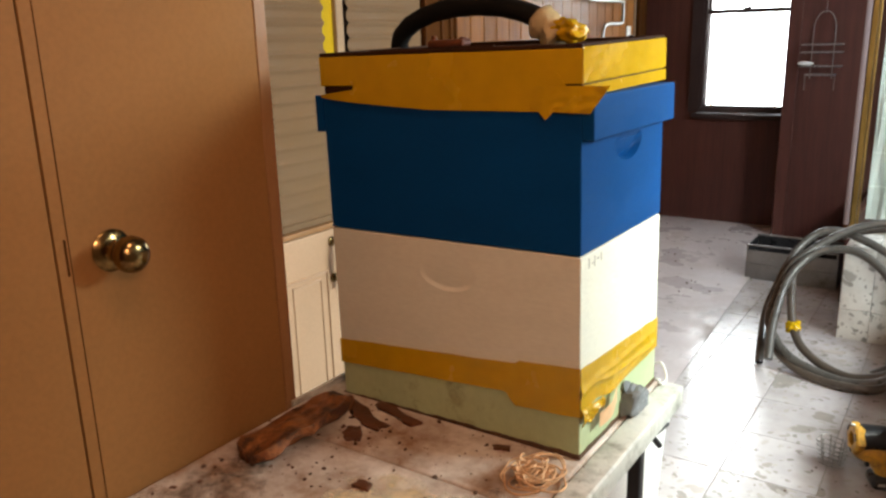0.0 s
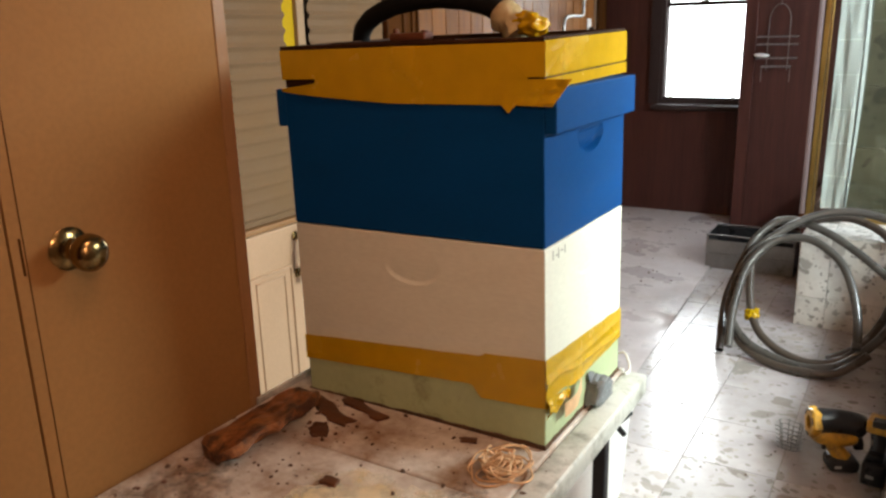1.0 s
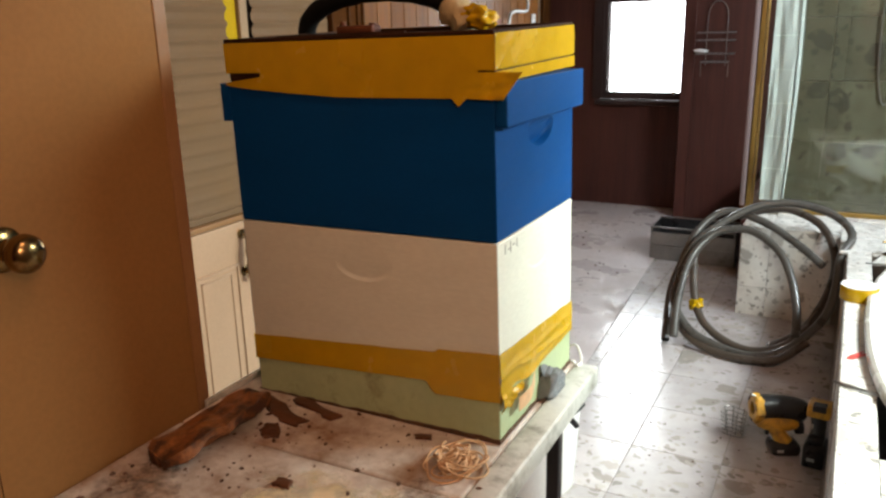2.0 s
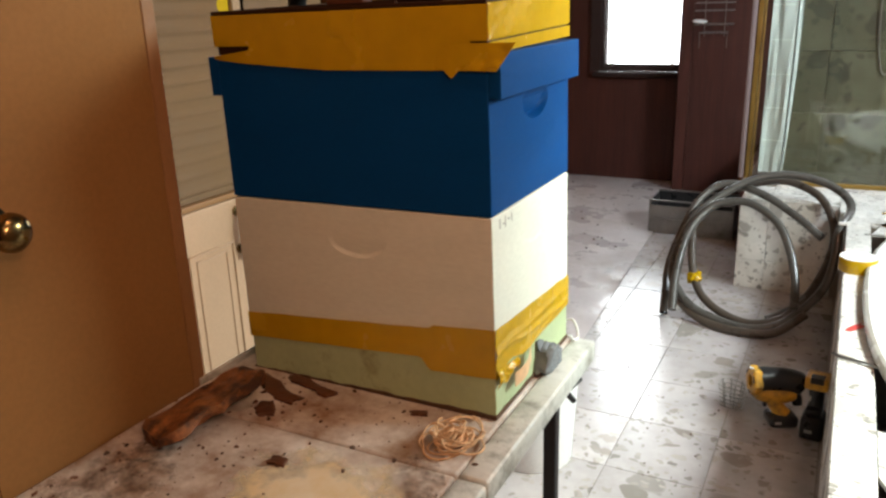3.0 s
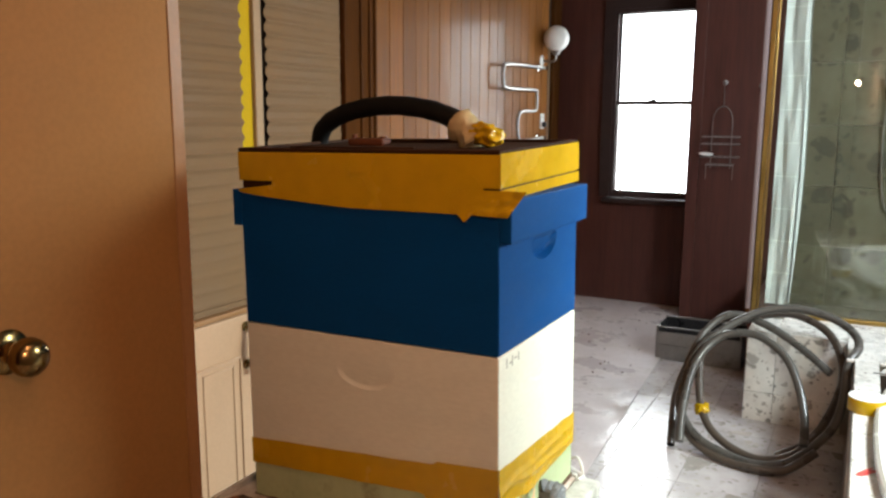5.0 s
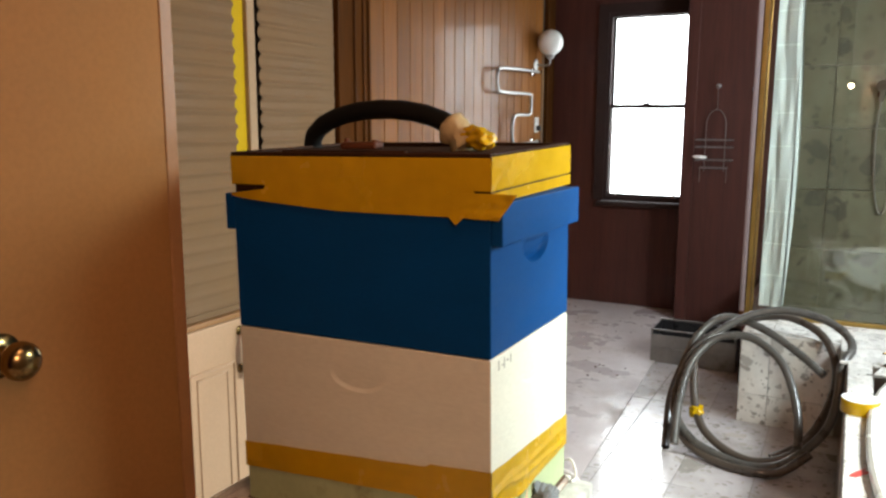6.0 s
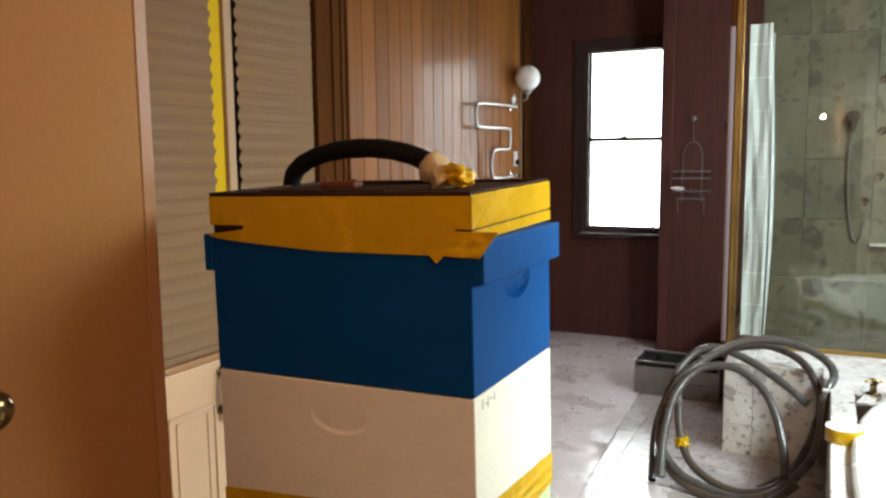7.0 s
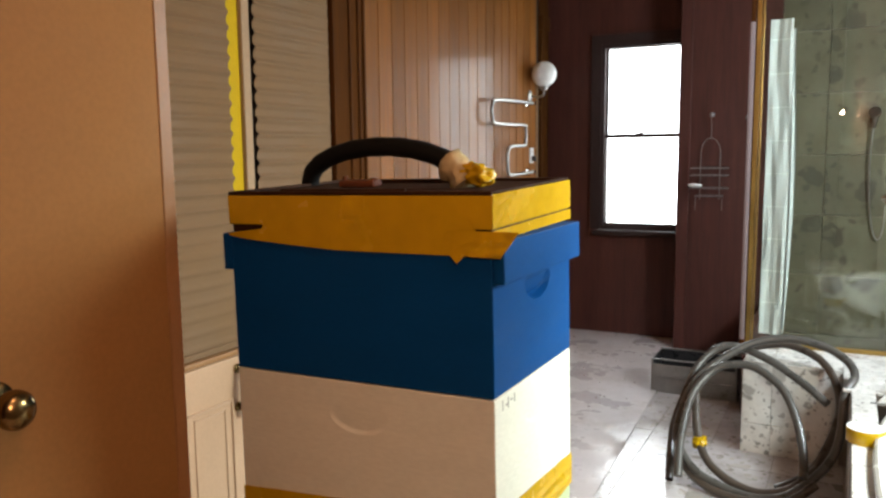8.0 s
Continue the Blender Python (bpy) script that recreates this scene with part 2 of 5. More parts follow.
_mul = _t.nodes.new("ShaderNodeMath")
_mul.operation = 'MULTIPLY'
_mul.inputs[1].default_value = 2.4
_t.links.new(_n.outputs[0], _mul.inputs[0])
_t.links.new(_len.outputs["Value"], _add.inputs[0])
_t.links.new(_mul.outputs[0], _add.inputs[1])
_sc = _t.nodes.new("ShaderNodeMath")
_sc.operation = 'MULTIPLY'
_sc.inputs[1].default_value = 0.4
_t.links.new(_add.outputs[0], _sc.inputs[0])
_t.links.new(ramp(_t, ((0.38, (0.42,) * 3), (0.66, (0.0,) * 3)), _sc.outputs[0]), _b.inputs["Alpha"])
_t.links.new(ramp(_t, ((0.35, (0.15, 0.062, 0.024)), (0.65, (0.28, 0.14, 0.06))), _n.outputs[0]), _b.inputs["Base Color"])
_b.inputs["Roughness"].default_value = 0.6
M_STRING = paint("twine", (0.68, 0.44, 0.25), 0.8, var=0.2, scale=60.0, grain=400.0, relief=0.5)
M_BUCKET = paint("white_plastic", (0.78, 0.77, 0.76), 0.35, var=0.04)
M_RAG = paint("grey_putty", (0.16, 0.17, 0.18), 0.6, var=0.3, scale=30.0, relief=0.5)
M_DRILLY = paint("tool_yellow", (0.60, 0.31, 0.03), 0.4, var=0.15, scale=20.0, dirt=(0.16, 0.09, 0.03), dirt_amount=0.42, dirt_scale=26.0)
M_DRILLB = paint("tool_black", (0.02, 0.02, 0.022), 0.3, var=0.2, scale=20.0)
M_LIDTOP = wood("lid_ply", (0.022, 0.009, 0.005), (0.040, 0.017, 0.008), 0.6, 1.2, 0, spec=0.1)
M_CURTAIN = paint("curtain_plastic", (0.36, 0.39, 0.38), 0.75, var=0.05, scale=3.0, spec=0.15)
M_CURT2 = paint("curtain_shade", (0.20, 0.15, 0.145), 0.7, var=0.06, spec=0.1)
M_PINE = paint("curtain_line", (0.55, 0.60, 0.58), 0.5)
M_GLOBE = paint("opal_glass", (0.78, 0.77, 0.74), 0.12, var=0.02, relief=0.0)
M_TUB = paint("tub_acrylic", (0.82, 0.81, 0.79), 0.14, var=0.03, relief=0.01)
M_TUBRIM = paint("tub_rim", (0.38, 0.35, 0.31), 0.25, var=0.1)
M_CLEAR = paint("clear_tape", (0.46, 0.36, 0.20), 0.18, var=0.3, scale=40.0, relief=0.5)
M_CORE = paint("dark_card", (0.10, 0.12, 0.16), 0.7, var=0.2)
M_RED = paint("red_smear", (0.55, 0.06, 0.05), 0.5, var=0.3, scale=30.0)
M_PINK = paint("copper_fitting", (0.13, 0.042, 0.02), 0.4, 0.3, var=0.2, scale=30.0)
M_GLASS = glass("pane_glass", (0.97, 0.99, 0.98))
M_SCREEN = glass("shower_glass", (0.94, 0.96, 0.89))
M_SKY = glow("overcast_sky", (0.93, 0.97, 1.0), 9.0)
M_BULB = glow("lit_globe", (1.0, 0.615, 0.41), 1080.0)
# glow of the unseen overhead lamp, added for soft warm light
M_CEILGLOBE = glow("added_ceiling_glow", (1.0, 0.615, 0.41), 62.0)

# ---------------------------------------------------------------- builders


def thing(name, m, label, category, group="", kind=""):
    ob = new(name)
    ob.matrix_world = m
    ob.empty_display_size = 0.05
    return tagged(ob, label, category, group, kind)


def finish(bm, name, mat, smooth=True):
    bmesh.ops.recalc_face_normals(bm, faces=bm.faces)
    me = bpy.data.meshes.new(name)
    bm.to_mesh(me)
    bm.free()
    me.materials.append(mat)
    if smooth:
        for p in me.polygons:
            p.use_smooth = True
        total = sum(p.area for p in me.polygons)
        flat = sum(p.area for p in me.polygons if max(abs(k) for k in p.normal) > 0.9995)
        me.set_sharp_from_angle(angle=radians(18 if flat > 0.6 * total else 38))
    return me


def part(name, bm, mat, parent, label="", m=None):
    ob = new(name, finish(bm, name, mat))
    ob.parent = parent
    if m is not None:
        ob.matrix_local = m
    if label:
        ob["label"] = label
    return ob


def solo(name, bm, mat, label, category, group="", kind="", m=None):
    ob = new(name, finish(bm, name, mat))
    if m is not None:
        ob.matrix_world = m
    return tagged(ob, label, category, group, kind)


def setting(name, bm, mat, label, category):
    return solo(name, bm, mat, label, category, kind="structure")


def box(bm, x0, x1, y0, y1, z0, z1, bevel=0.0, seg=2):
    m = Matrix.LocRotScale(((x0 + x1) / 2, (y0 + y1) / 2, (z0 + z1) / 2), None, (abs(x1 - x0), abs(y1 - y0), abs(z1 - z0)))
    made = bmesh.ops.create_cube(bm, size=1, matrix=m)
    if bevel:
        edges = list({e for v in made["verts"] for e in v.link_edges})
        bmesh.ops.bevel(bm, geom=edges, offset=bevel, segments=seg, affect='EDGES', profile=0.5)
    return bm


def cube(x0, x1, y0, y1, z0, z1, bevel=0.0, seg=2):
    return box(bmesh.new(), x0, x1, y0, y1, z0, z1, bevel, seg)


def rod(bm, a, b, r, r2=None, seg=14):
    a, b = Vector(a), Vector(b)
    d = b - a
    m = Matrix.Translation((a + b) / 2) @ d.to_track_quat('Z', 'Y').to_matrix().to_4x4()
    bmesh.ops.create_cone(bm, cap_ends=True, segments=seg, radius1=r, radius2=r if r2 is None else r2, depth=d.length, matrix=m)
    return bm


def lathe(profile, seg=28):
    """A turned shape round z from (radius, height) pairs."""
    bm = bmesh.new()
    rings = []
    for r, z in profile:
        rings.append([bm.verts.new((r * math.cos(2 * math.pi * i / seg), r * math.sin(2 * math.pi * i / seg), z)) for i in range(seg)])
    for a, b in zip(rings, rings[1:]):
        for i in range(seg):
            bm.faces.new((a[i], a[(i + 1) % seg], b[(i + 1) % seg], b[i]))
    for ring in (rings[0], rings[-1]):
        bm.faces.new(ring)
    bmesh.ops.remove_doubles(bm, verts=bm.verts, dist=1e-5)
    return bm


def spline(points, n=8, closed=False):
    pts = [Vector(p) for p in points]
    out = []
    count = len(pts) if closed else len(pts) - 1
    for i in range(count):
        if closed:
            p0, p1, p2, p3 = (pts[(i + k - 1) % len(pts)] for k in range(4))
        else:
            p0, p1, p2, p3 = pts[max(i - 1, 0)], pts[i], pts[i + 1], pts[min(i + 2, len(pts) - 1)]
        for k in range(n):
            s = k / n
            out.append(0.5 * ((2 * p1) + (p2 - p0) * s + (2 * p0 - 5 * p1 + 4 * p2 - p3) * s * s + (3 * p1 - p0 - 3 * p2 + p3) * s ** 3))
    if not closed:
        out.append(pts[-1])
    return out


def tube(points, radius, seg=12, closed=False, bm=None, caps=True):
    """A round tube along points; radius may be a function of 0..1."""
    bm = bm or bmesh.new()
    rings, side = [], None
    n = len(points)
    for i, p in enumerate(points):
        a = points[i - 1] if i or closed else points[i]
        b = points[(i + 1) % n] if i < n - 1 or closed else points[i]
        d = (b - a).normalized()
        if side is None:
            side = d.orthogonal().normalized()
        side = (side - d * side.dot(d)).normalized()
        up = d.cross(side)
        r = radius(i / max(1, n - 1)) if callable(radius) else radius
        rings.append([bm.verts.new(p + r * (math.cos(2 * math.pi * k / seg) * side + math.sin(2 * math.pi * k / seg) * up)) for k in range(seg)])
    pairs = list(zip(rings, rings[1:])) + ([(rings[-1], rings[0])] if closed else [])
    for a, b in pairs:
        for k in range(seg):
            bm.faces.new((a[k], a[(k + 1) % seg], b[(k + 1) % seg], b[k]))
    if caps and not closed:
        bm.faces.new(rings[0])
        bm.faces.new(rings[-1])
    return bm


def sheet(nu, nv, f, thick=0.0006):
    """A thin sheet: f(u, v) gives the place and the way out; both sides and the rim are built."""
    bm = bmesh.new()
    grid = {}
    for i in range(nu + 1):
        for j in range(nv + 1):
            p, n = f(i / nu, j / nv)
            p, n = Vector(p), Vector(n)
            grid[i, j, 0], grid[i, j, 1] = bm.verts.new(p), bm.verts.new(p + n * thick)
    for i in range(nu):
        for j in range(nv):
            for s in (0, 1):
                q = [grid[i, j, s], grid[i + 1, j, s], grid[i + 1, j + 1, s], grid[i, j + 1, s]]
                bm.faces.new(q if s else q[::-1])
    rim = [(i, 0) for i in range(nu)] + [(nu, j) for j in range(nv)] + [(i, nv) for i in range(nu, 0, -1)] + [(0, j) for j in range(nv, 0, -1)]
    for a, b in zip(rim, rim[1:] + rim[:1]):
        bm.faces.new((grid[(*a, 0)], grid[(*b, 0)], grid[(*b, 1)], grid[(*a, 1)]))
    return bm


def lump(size, detail=2, rough=0.25, seed=0, freq=2.2):
    """An irregular rounded lump, size (x, y, z), resting on z = 0."""
    bm = bmesh.new()
    bmesh.ops.create_icosphere(bm, subdivisions=detail, radius=0.5)
    for v in bm.verts:
        k = 1 + rough * noise.noise(v.co * freq + Vector((seed * 7.3, seed * 3.1, seed)))
        v.co = Vector((v.co.x * k * size[0], v.co.y * k * size[1], v.co.z * k * size[2]))
    low = min(v.co.z for v in bm.verts)
    for v in bm.verts:
        v.co.z -= low
    return bm


def holed_wall(bm, axis, a0, a1, b0, b1, z0, z1, holes):
    """A wall slab along x or y ('x': runs along x, b is its y thickness) with rectangular holes (s0, s1, h0, h1)."""
    cuts = sorted({a0, a1, *(h[0] for h in holes), *(h[1] for h in holes)})
    for s0, s1 in zip(cuts, cuts[1:]):
        mid = (s0 + s1) / 2
        gaps = sorted((h[2], h[3]) for h in holes if h[0] < mid < h[1])
        z = z0
        spans = []
        for g0, g1 in gaps:
            spans.append((z, g0))
            z = g1
        spans.append((z, z1))
        for p, q in spans:
            if q - p > 1e-4:
                if axis == 'x':
                    box(bm, s0, s1, b0, b1, p, q)
                else:
                    box(bm, b0, b1, s0, s1, p, q)
    bmesh.ops.remove_doubles(bm, verts=bm.verts, dist=1e-4)
    return bm


# ---------------------------------------------------------------- the room
CEIL = 3.3
FAR_Y, COL_Y, LEFT_X, CLOSET_X = 5.06, 4.75, -1.75, -0.556
BACK_Y = -2.8
WX0, WX1, WZ0, WZ1 = -1.316, -0.642, 0.811, 2.311      # sash window opening
SIDE_WINDOWS = ((0.45, 1.45, 1.52, 2.42), (1.93, 2.77, 1.80, 2.42))     # openings of the side windows

floor = setting("floor", cube(LEFT_X - 0.2, SIDE_X + 0.2, BACK_Y - 0.2, FAR_Y + 0.2, -0.12, -0.004), M_GROUT, "stone-chip tiled bathroom floor, dusty and littered with debris", "floor")
setting("ceiling", cube(LEFT_X - 0.2, SIDE_X + 0.2, BACK_Y - 0.2, FAR_Y + 0.2, CEIL, CEIL + 0.1), M_CEIL, "unseen plain ceiling, coloured dark to cut bounced light", "ceiling")
setting("wall_north", holed_wall(bmesh.new(), 'x', LEFT_X, 0.02, FAR_Y, FAR_Y + 0.16, 0, CEIL, [(WX0, WX1, WZ0, WZ1)]), M_DARK, "dark red-brown panelled wall under and around the sash window", "wall")
setting("wall_shower_back", cube(0.02, SIDE_X, COL_Y + 0.012, COL_Y + 0.2, 0, CEIL), M_GROUT, "back wall of the shower behind its stone tiles", "wall")
setting("wall_west", cube(LEFT_X - 0.14, LEFT_X - 0.022, 1.445, FAR_Y + 0.16, 0, CEIL), M_JAMB, "wall behind varnished timber lining boards", "wall")
# east and south walls are unseen, given the dark panelling to lessen bounce
setting("wall_east", holed_wall(bmesh.new(), 'y', 0.31, COL_Y, SIDE_X, SIDE_X + 0.14, 0, CEIL, SIDE_WINDOWS), M_DARK, "unseen wall with a window above the bath, coloured dark to cut bounced light", "wall")
setting("wall_south", cube(CLOSET_X - 0.6, 1.14, BACK_Y - 0.14, BACK_Y, 0, CEIL), M_DARK, "unseen wall behind the way in, coloured dark to cut bounced light", "wall")

# unseen wall added to limit daylight and throw warm fill on the closet
bm = cube(1.0, 1.14, BACK_Y, 0.45, 0, CEIL)
box(bm, 1.14, SIDE_X, 0.31, 0.45, 0, CEIL)
setting("wall_return", bm, M_WALL, "unseen brown wall added beside the way in to bounce warm light", "wall")

# column of dark panelling between the window and the shower
bm = cube(-0.647, 0.02, COL_Y, FAR_Y, 0, CEIL, 0.004)
box(bm, -0.640, -0.560, COL_Y - 0.012, COL_Y, 0, CEIL, 0.003)
box(bm, -0.02, 0.02, 3.45, COL_Y, 0, 0.45, 0.003)
setting("wall_partition", bm, M_DARK, "dark red-brown timber panelled partition beside the window", "wall")

# lining boards of the west wall
lining = setting("wall_lining", cube(LEFT_X - 0.021, LEFT_X - 0.012, 1.665, 4.86, 0.0, CEIL), M_GAPSHADE, "varnished vertical timber lining boards, glossy brown", "wall")
bw = 0.136
bm = cube(LEFT_X - 0.011, LEFT_X, 0.003, bw - 0.003, 0.02, CEIL - 0.002, 0.001, 1)
me_board = finish(bm, "board", M_LINING)
y = 1.67
while y + bw < 4.86:
    ob = new("board", me_board)
    ob.parent = lining
    ob.location = (0, y, 0)
    y += bw
bm = cube(LEFT_X - 0.02, LEFT_X + 0.022, 4.865, 4.935, 0, 2.42, 0.006)
box(bm, LEFT_X - 0.02, LEFT_X + 0.008, 4.936, 5.058, 0, 2.419, 0.003)
box(bm, LEFT_X - 0.02, LEFT_X + 0.022, 4.865, 5.055, 2.42, 2.53, 0.006)
box(bm, LEFT_X - 0.02, LEFT_X + 0.004, 4.862, 5.058, 2.531, CEIL - 0.002, 0.003)
setting("trim", bm, M_JAMB, "brown timber architrave at the end of the lining", "trim")

# sash window
win = thing("window_1", Matrix.Translation((0, FAR_Y, 0)), "dark-painted timber double-hung sash window with bright white panes", "window", kind="structure")
part("window_frame", holed_wall(bmesh.new(), 'x', WX0, WX1, -0.022, 0.10, WZ0 + 0.04, WZ1, [(WX0 + 0.045, WX1 - 0.03, WZ0 + 0.075, WZ1 - 0.05)]), M_SASH, win)
part("window_sill", cube(WX0 - 0.03, WX1 + 0.01, -0.06, 0.09, WZ0 - 0.005, WZ0 + 0.03, 0.006), M_SASH, win)
part("architrave", holed_wall(bmesh.new(), 'x', WX0 - 0.06, WX1 + 0.01, -0.03, -0.002, WZ0 + 0.04, WZ1 + 0.05, [(WX0 + 0.02, WX1, WZ0 - 1, WZ1 - 0.02)]), M_SASH, win)
GX0, GX1, GM = -1.264, -0.686, 1.583
low = part("lower_sash", holed_wall(bmesh.new(), 'x', GX0 - 0.03, GX1 + 0.02, 0.0, 0.035, WZ0 + 0.05, GM + 0.015, [(GX0, GX1, 0.902, GM - 0.012)]), M_SASH, win)
part("pane", cube(GX0 - 0.004, GX1 + 0.004, 0.014, 0.018, 0.899, GM - 0.009), M_GLASS, low).visible_shadow = False
up = part("upper_sash", holed_wall(bmesh.new(), 'x', GX0 - 0.03, GX1 + 0.02, 0.038, 0.07, GM - 0.015, WZ1 - 0.02, [(GX0 + 0.005, GX1, GM + 0.018, 2.255)]), M_SASH, win)
part("pane", cube(GX0 + 0.001, GX1 + 0.004, 0.052, 0.056, GM + 0.015, 2.258), M_GLASS, up).visible_shadow = False
for x in (GX0 + 0.06, GX1 - 0.06):
    bm = cube(x - 0.012, x + 0.012, -0.014, 0.0, 0.884, 0.914, 0.004)
    rod(bm, (x, -0.012, 0.895), (x, -0.026, 0.906), 0.004)
    part("sash_lift", bm, M_CHROME, low, "small bright metal lift")
bm = cube(-1.02, -0.97, -0.004, 0.03, GM + 0.015, GM + 0.026, 0.003)
rod(bm, (-0.995, 0.012, GM + 0.024), (-0.965, 0.0, GM + 0.034), 0.005)
part("sash_lock", bm, M_SASH, low)
setting("backdrop", cube(-2.4, 0.4, FAR_Y + 0.75, FAR_Y + 0.76, 0.2, 3.2), M_SKY, "blank overcast sky outside the window", "sky")

# pale louvred fitting high on the wall over the window
vent = thing("wall_vent", Matrix.Translation((-1.0, FAR_Y, 2.76)), "pale louvred vent high on the dark wall above the window", "vent")
part("frame", holed_wall(bmesh.new(), 'x', -0.195, 0.195, -0.022, -0.001, -0.075, 0.075, [(-0.18, 0.18, -0.058, 0.06)]), M_MULLION, vent)
for k in range(6):
    bm = cube(-0.181, 0.181, -0.017, -0.003, -0.002, 0.002)
    part("slat", bm, M_MULLION, vent, "", pose(0, 0, -0.048 + 0.019 * k, 30))

# side windows above the bath
for k, (y0, y1, z0, z1) in enumerate(SIDE_WINDOWS):
    win2 = thing("window_%d" % (k + 2), Matrix.Translation((SIDE_X, 0, 0)), "white timber framed window above the bath", "window", kind="structure")
    ym = (y0 + y1) / 2
    part("window_frame", holed_wall(bmesh.new(), 'y', y0, y1, 0.0, 0.12, z0, z1, [(y0 + 0.05, ym - 0.025, z0 + 0.05, z1 - 0.05), (ym + 0.025, y1 - 0.05, z0 + 0.05, z1 - 0.05)]), M_WHITE, win2)
    part("window_sill", cube(-0.04, 0.0, y0 - 0.03, y1 + 0.03, z0 - 0.03, z0, 0.004), M_WHITE, win2)

# ---------------------------------------------------------------- closet wall with door, cupboard and blinds
ALC_X, SILL_Z = -1.30, 0.818           # front plane and sill height of the windowed alcove beyond the closet
setting("wall_closet", cube(LEFT_X, CLOSET_X - 0.06, BACK_Y, -0.112, 0, CEIL), M_GAPSHADE, "closet carcass behind the doors, coloured dark as the shade in their gaps", "wall")
setting("trim", cube(LEFT_X, CLOSET_X + 0.002, -0.110, -0.084, 0, CEIL, 0.002), M_PEACH_TRIM, "peach painted end stile of the closet front", "trim")
setting("wall_alcove", cube(LEFT_X - 0.14, ALC_X - 0.06, -0.083, 1.442, 0, CEIL), M_GAPSHADE, "recess behind the blinds and cupboards, its shade put in as near-black colour", "wall")
bm = cube(LEFT_X, ALC_X + 0.002, 1.444, 1.660, 0, CEIL, 0.003)
for y0 in (1.541, 1.602, 1.640):
    box(bm, ALC_X + 0.001, ALC_X + 0.012, y0, y0 + 0.014, 0.0, CEIL, 0.004)
setting("wall_post", bm, M_JAMB, "brown timber post at the end of the blinds", "wall")
setting("window_sill", cube(ALC_X - 0.058, ALC_X + 0.004, -0.082, 1.442, SILL_Z + 0.001, SILL_Z + 0.020, 0.004), M_PEACH_TRIM, "brown painted sill under the blinds", "sill")


def closet_door(y0, y1, knob):
    d = thing("door", Matrix.Translation((CLOSET_X, (y0 + y1) / 2, 0)), "flush peach painted closet door, closed", "door", "closet doors", "structure")
    w = (y1 - y0) / 2
    part("leaf", cube(-0.036, 0.0, -w + 0.0004, w - 0.0004, 0.012, 2.4, 0.0012), M_PEACH, d)
    if knob:
        k = part("door_knob", lathe([(0.0, 0.0), (0.031, 0.0), (0.032, 0.003), (0.027, 0.007), (0.016, 0.009), (0.012, 0.014), (0.011, 0.026), (0.017, 0.029), (0.024, 0.036),
                                     (0.0275, 0.046), (0.0265, 0.056), (0.021, 0.064), (0.010, 0.0685), (0.0, 0.069)], 32), M_BRASS, d, "polished brass round knob",
                 pose(0, -w + 0.083, 1.141, 0, 90, 0))
        bm = cube(-0.002, 0.0012, -w + 0.0125, -w + 0.0165, 1.118, 1.172, 0.0015)
        part("strike_plate", bm, M_JAMB, d, "worn brown latch plate")
        bm = cube(-0.001, 0.0012, -w + 0.019, -w + 0.0200, 0.05, 2.38)
        part("edge_line", bm, M_JAMB, d)
    return d


for i, (y0, y1) in enumerate(((-0.510, -0.110), (-1.30, -0.5125), (-2.1, -1.304))):
    closet_door(y0, y1, i == 0)


def blind(y0, y1, z0, z1, wavy):
    """A pleated blind: a zigzag sheet with soft irregular folds."""
    pitch = 0.048
    n = int((z1 - z0) / pitch) * 8

    def f(u, v):
        z = z0 + u * (z1 - z0)
        ph = (z - z0) / pitch * 2 * math.pi
        a = (0.0044 * math.sin(ph) - 0.0017 * math.cos(2 * ph)) * (0.30 + 0.70 * min(1.0, (z - z0) / 0.6))
        a *= 1 + 0.15 * noise.noise((z * 3, v * 2, y0))
        a *= 1 - 0.85 * max(0.0, 1 - abs(v - (1 - wavy)) * 4)
        sag = 0.0016 * noise.noise((z * 6, v * 3, 4 + y0))
        dy = 0.0014 * math.sin(ph + 0.6) * (1 if v == wavy else 0)
        return (0.0 + a, (y0 + (y1 - y0) * v) - (y0 + y1) / 2 + dy, z + sag), (1, 0, 0)
    b = thing("pleated_blind", Matrix.Translation((ALC_X - 0.020, (y0 + y1) / 2, 0)), "off-white pleated fabric blind, coloured brown for the shade it hangs in, let down to the sill", "blind", "alcove blinds")
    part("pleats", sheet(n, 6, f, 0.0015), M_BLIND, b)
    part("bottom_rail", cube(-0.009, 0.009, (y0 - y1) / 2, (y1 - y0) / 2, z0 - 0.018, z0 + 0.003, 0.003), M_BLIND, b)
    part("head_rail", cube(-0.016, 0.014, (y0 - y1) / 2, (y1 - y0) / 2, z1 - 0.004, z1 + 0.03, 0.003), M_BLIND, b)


blind(0.20, 0.894, SILL_Z + 0.040, 2.85, 1.0)
blind(1.016, 1.438, SILL_Z + 0.040, 2.062, 0.0)
solo("yellow_tape_strip", cube(ALC_X - 0.034, ALC_X - 0.022, 0.886, 0.946, SILL_Z + 0.022, 2.9, 0.001), M_YSTRIP, "yellow tape strip stuck on the cream mullion between the blinds", "tape")
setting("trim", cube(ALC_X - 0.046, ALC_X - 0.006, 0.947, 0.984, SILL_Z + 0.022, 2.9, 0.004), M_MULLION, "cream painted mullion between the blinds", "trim")


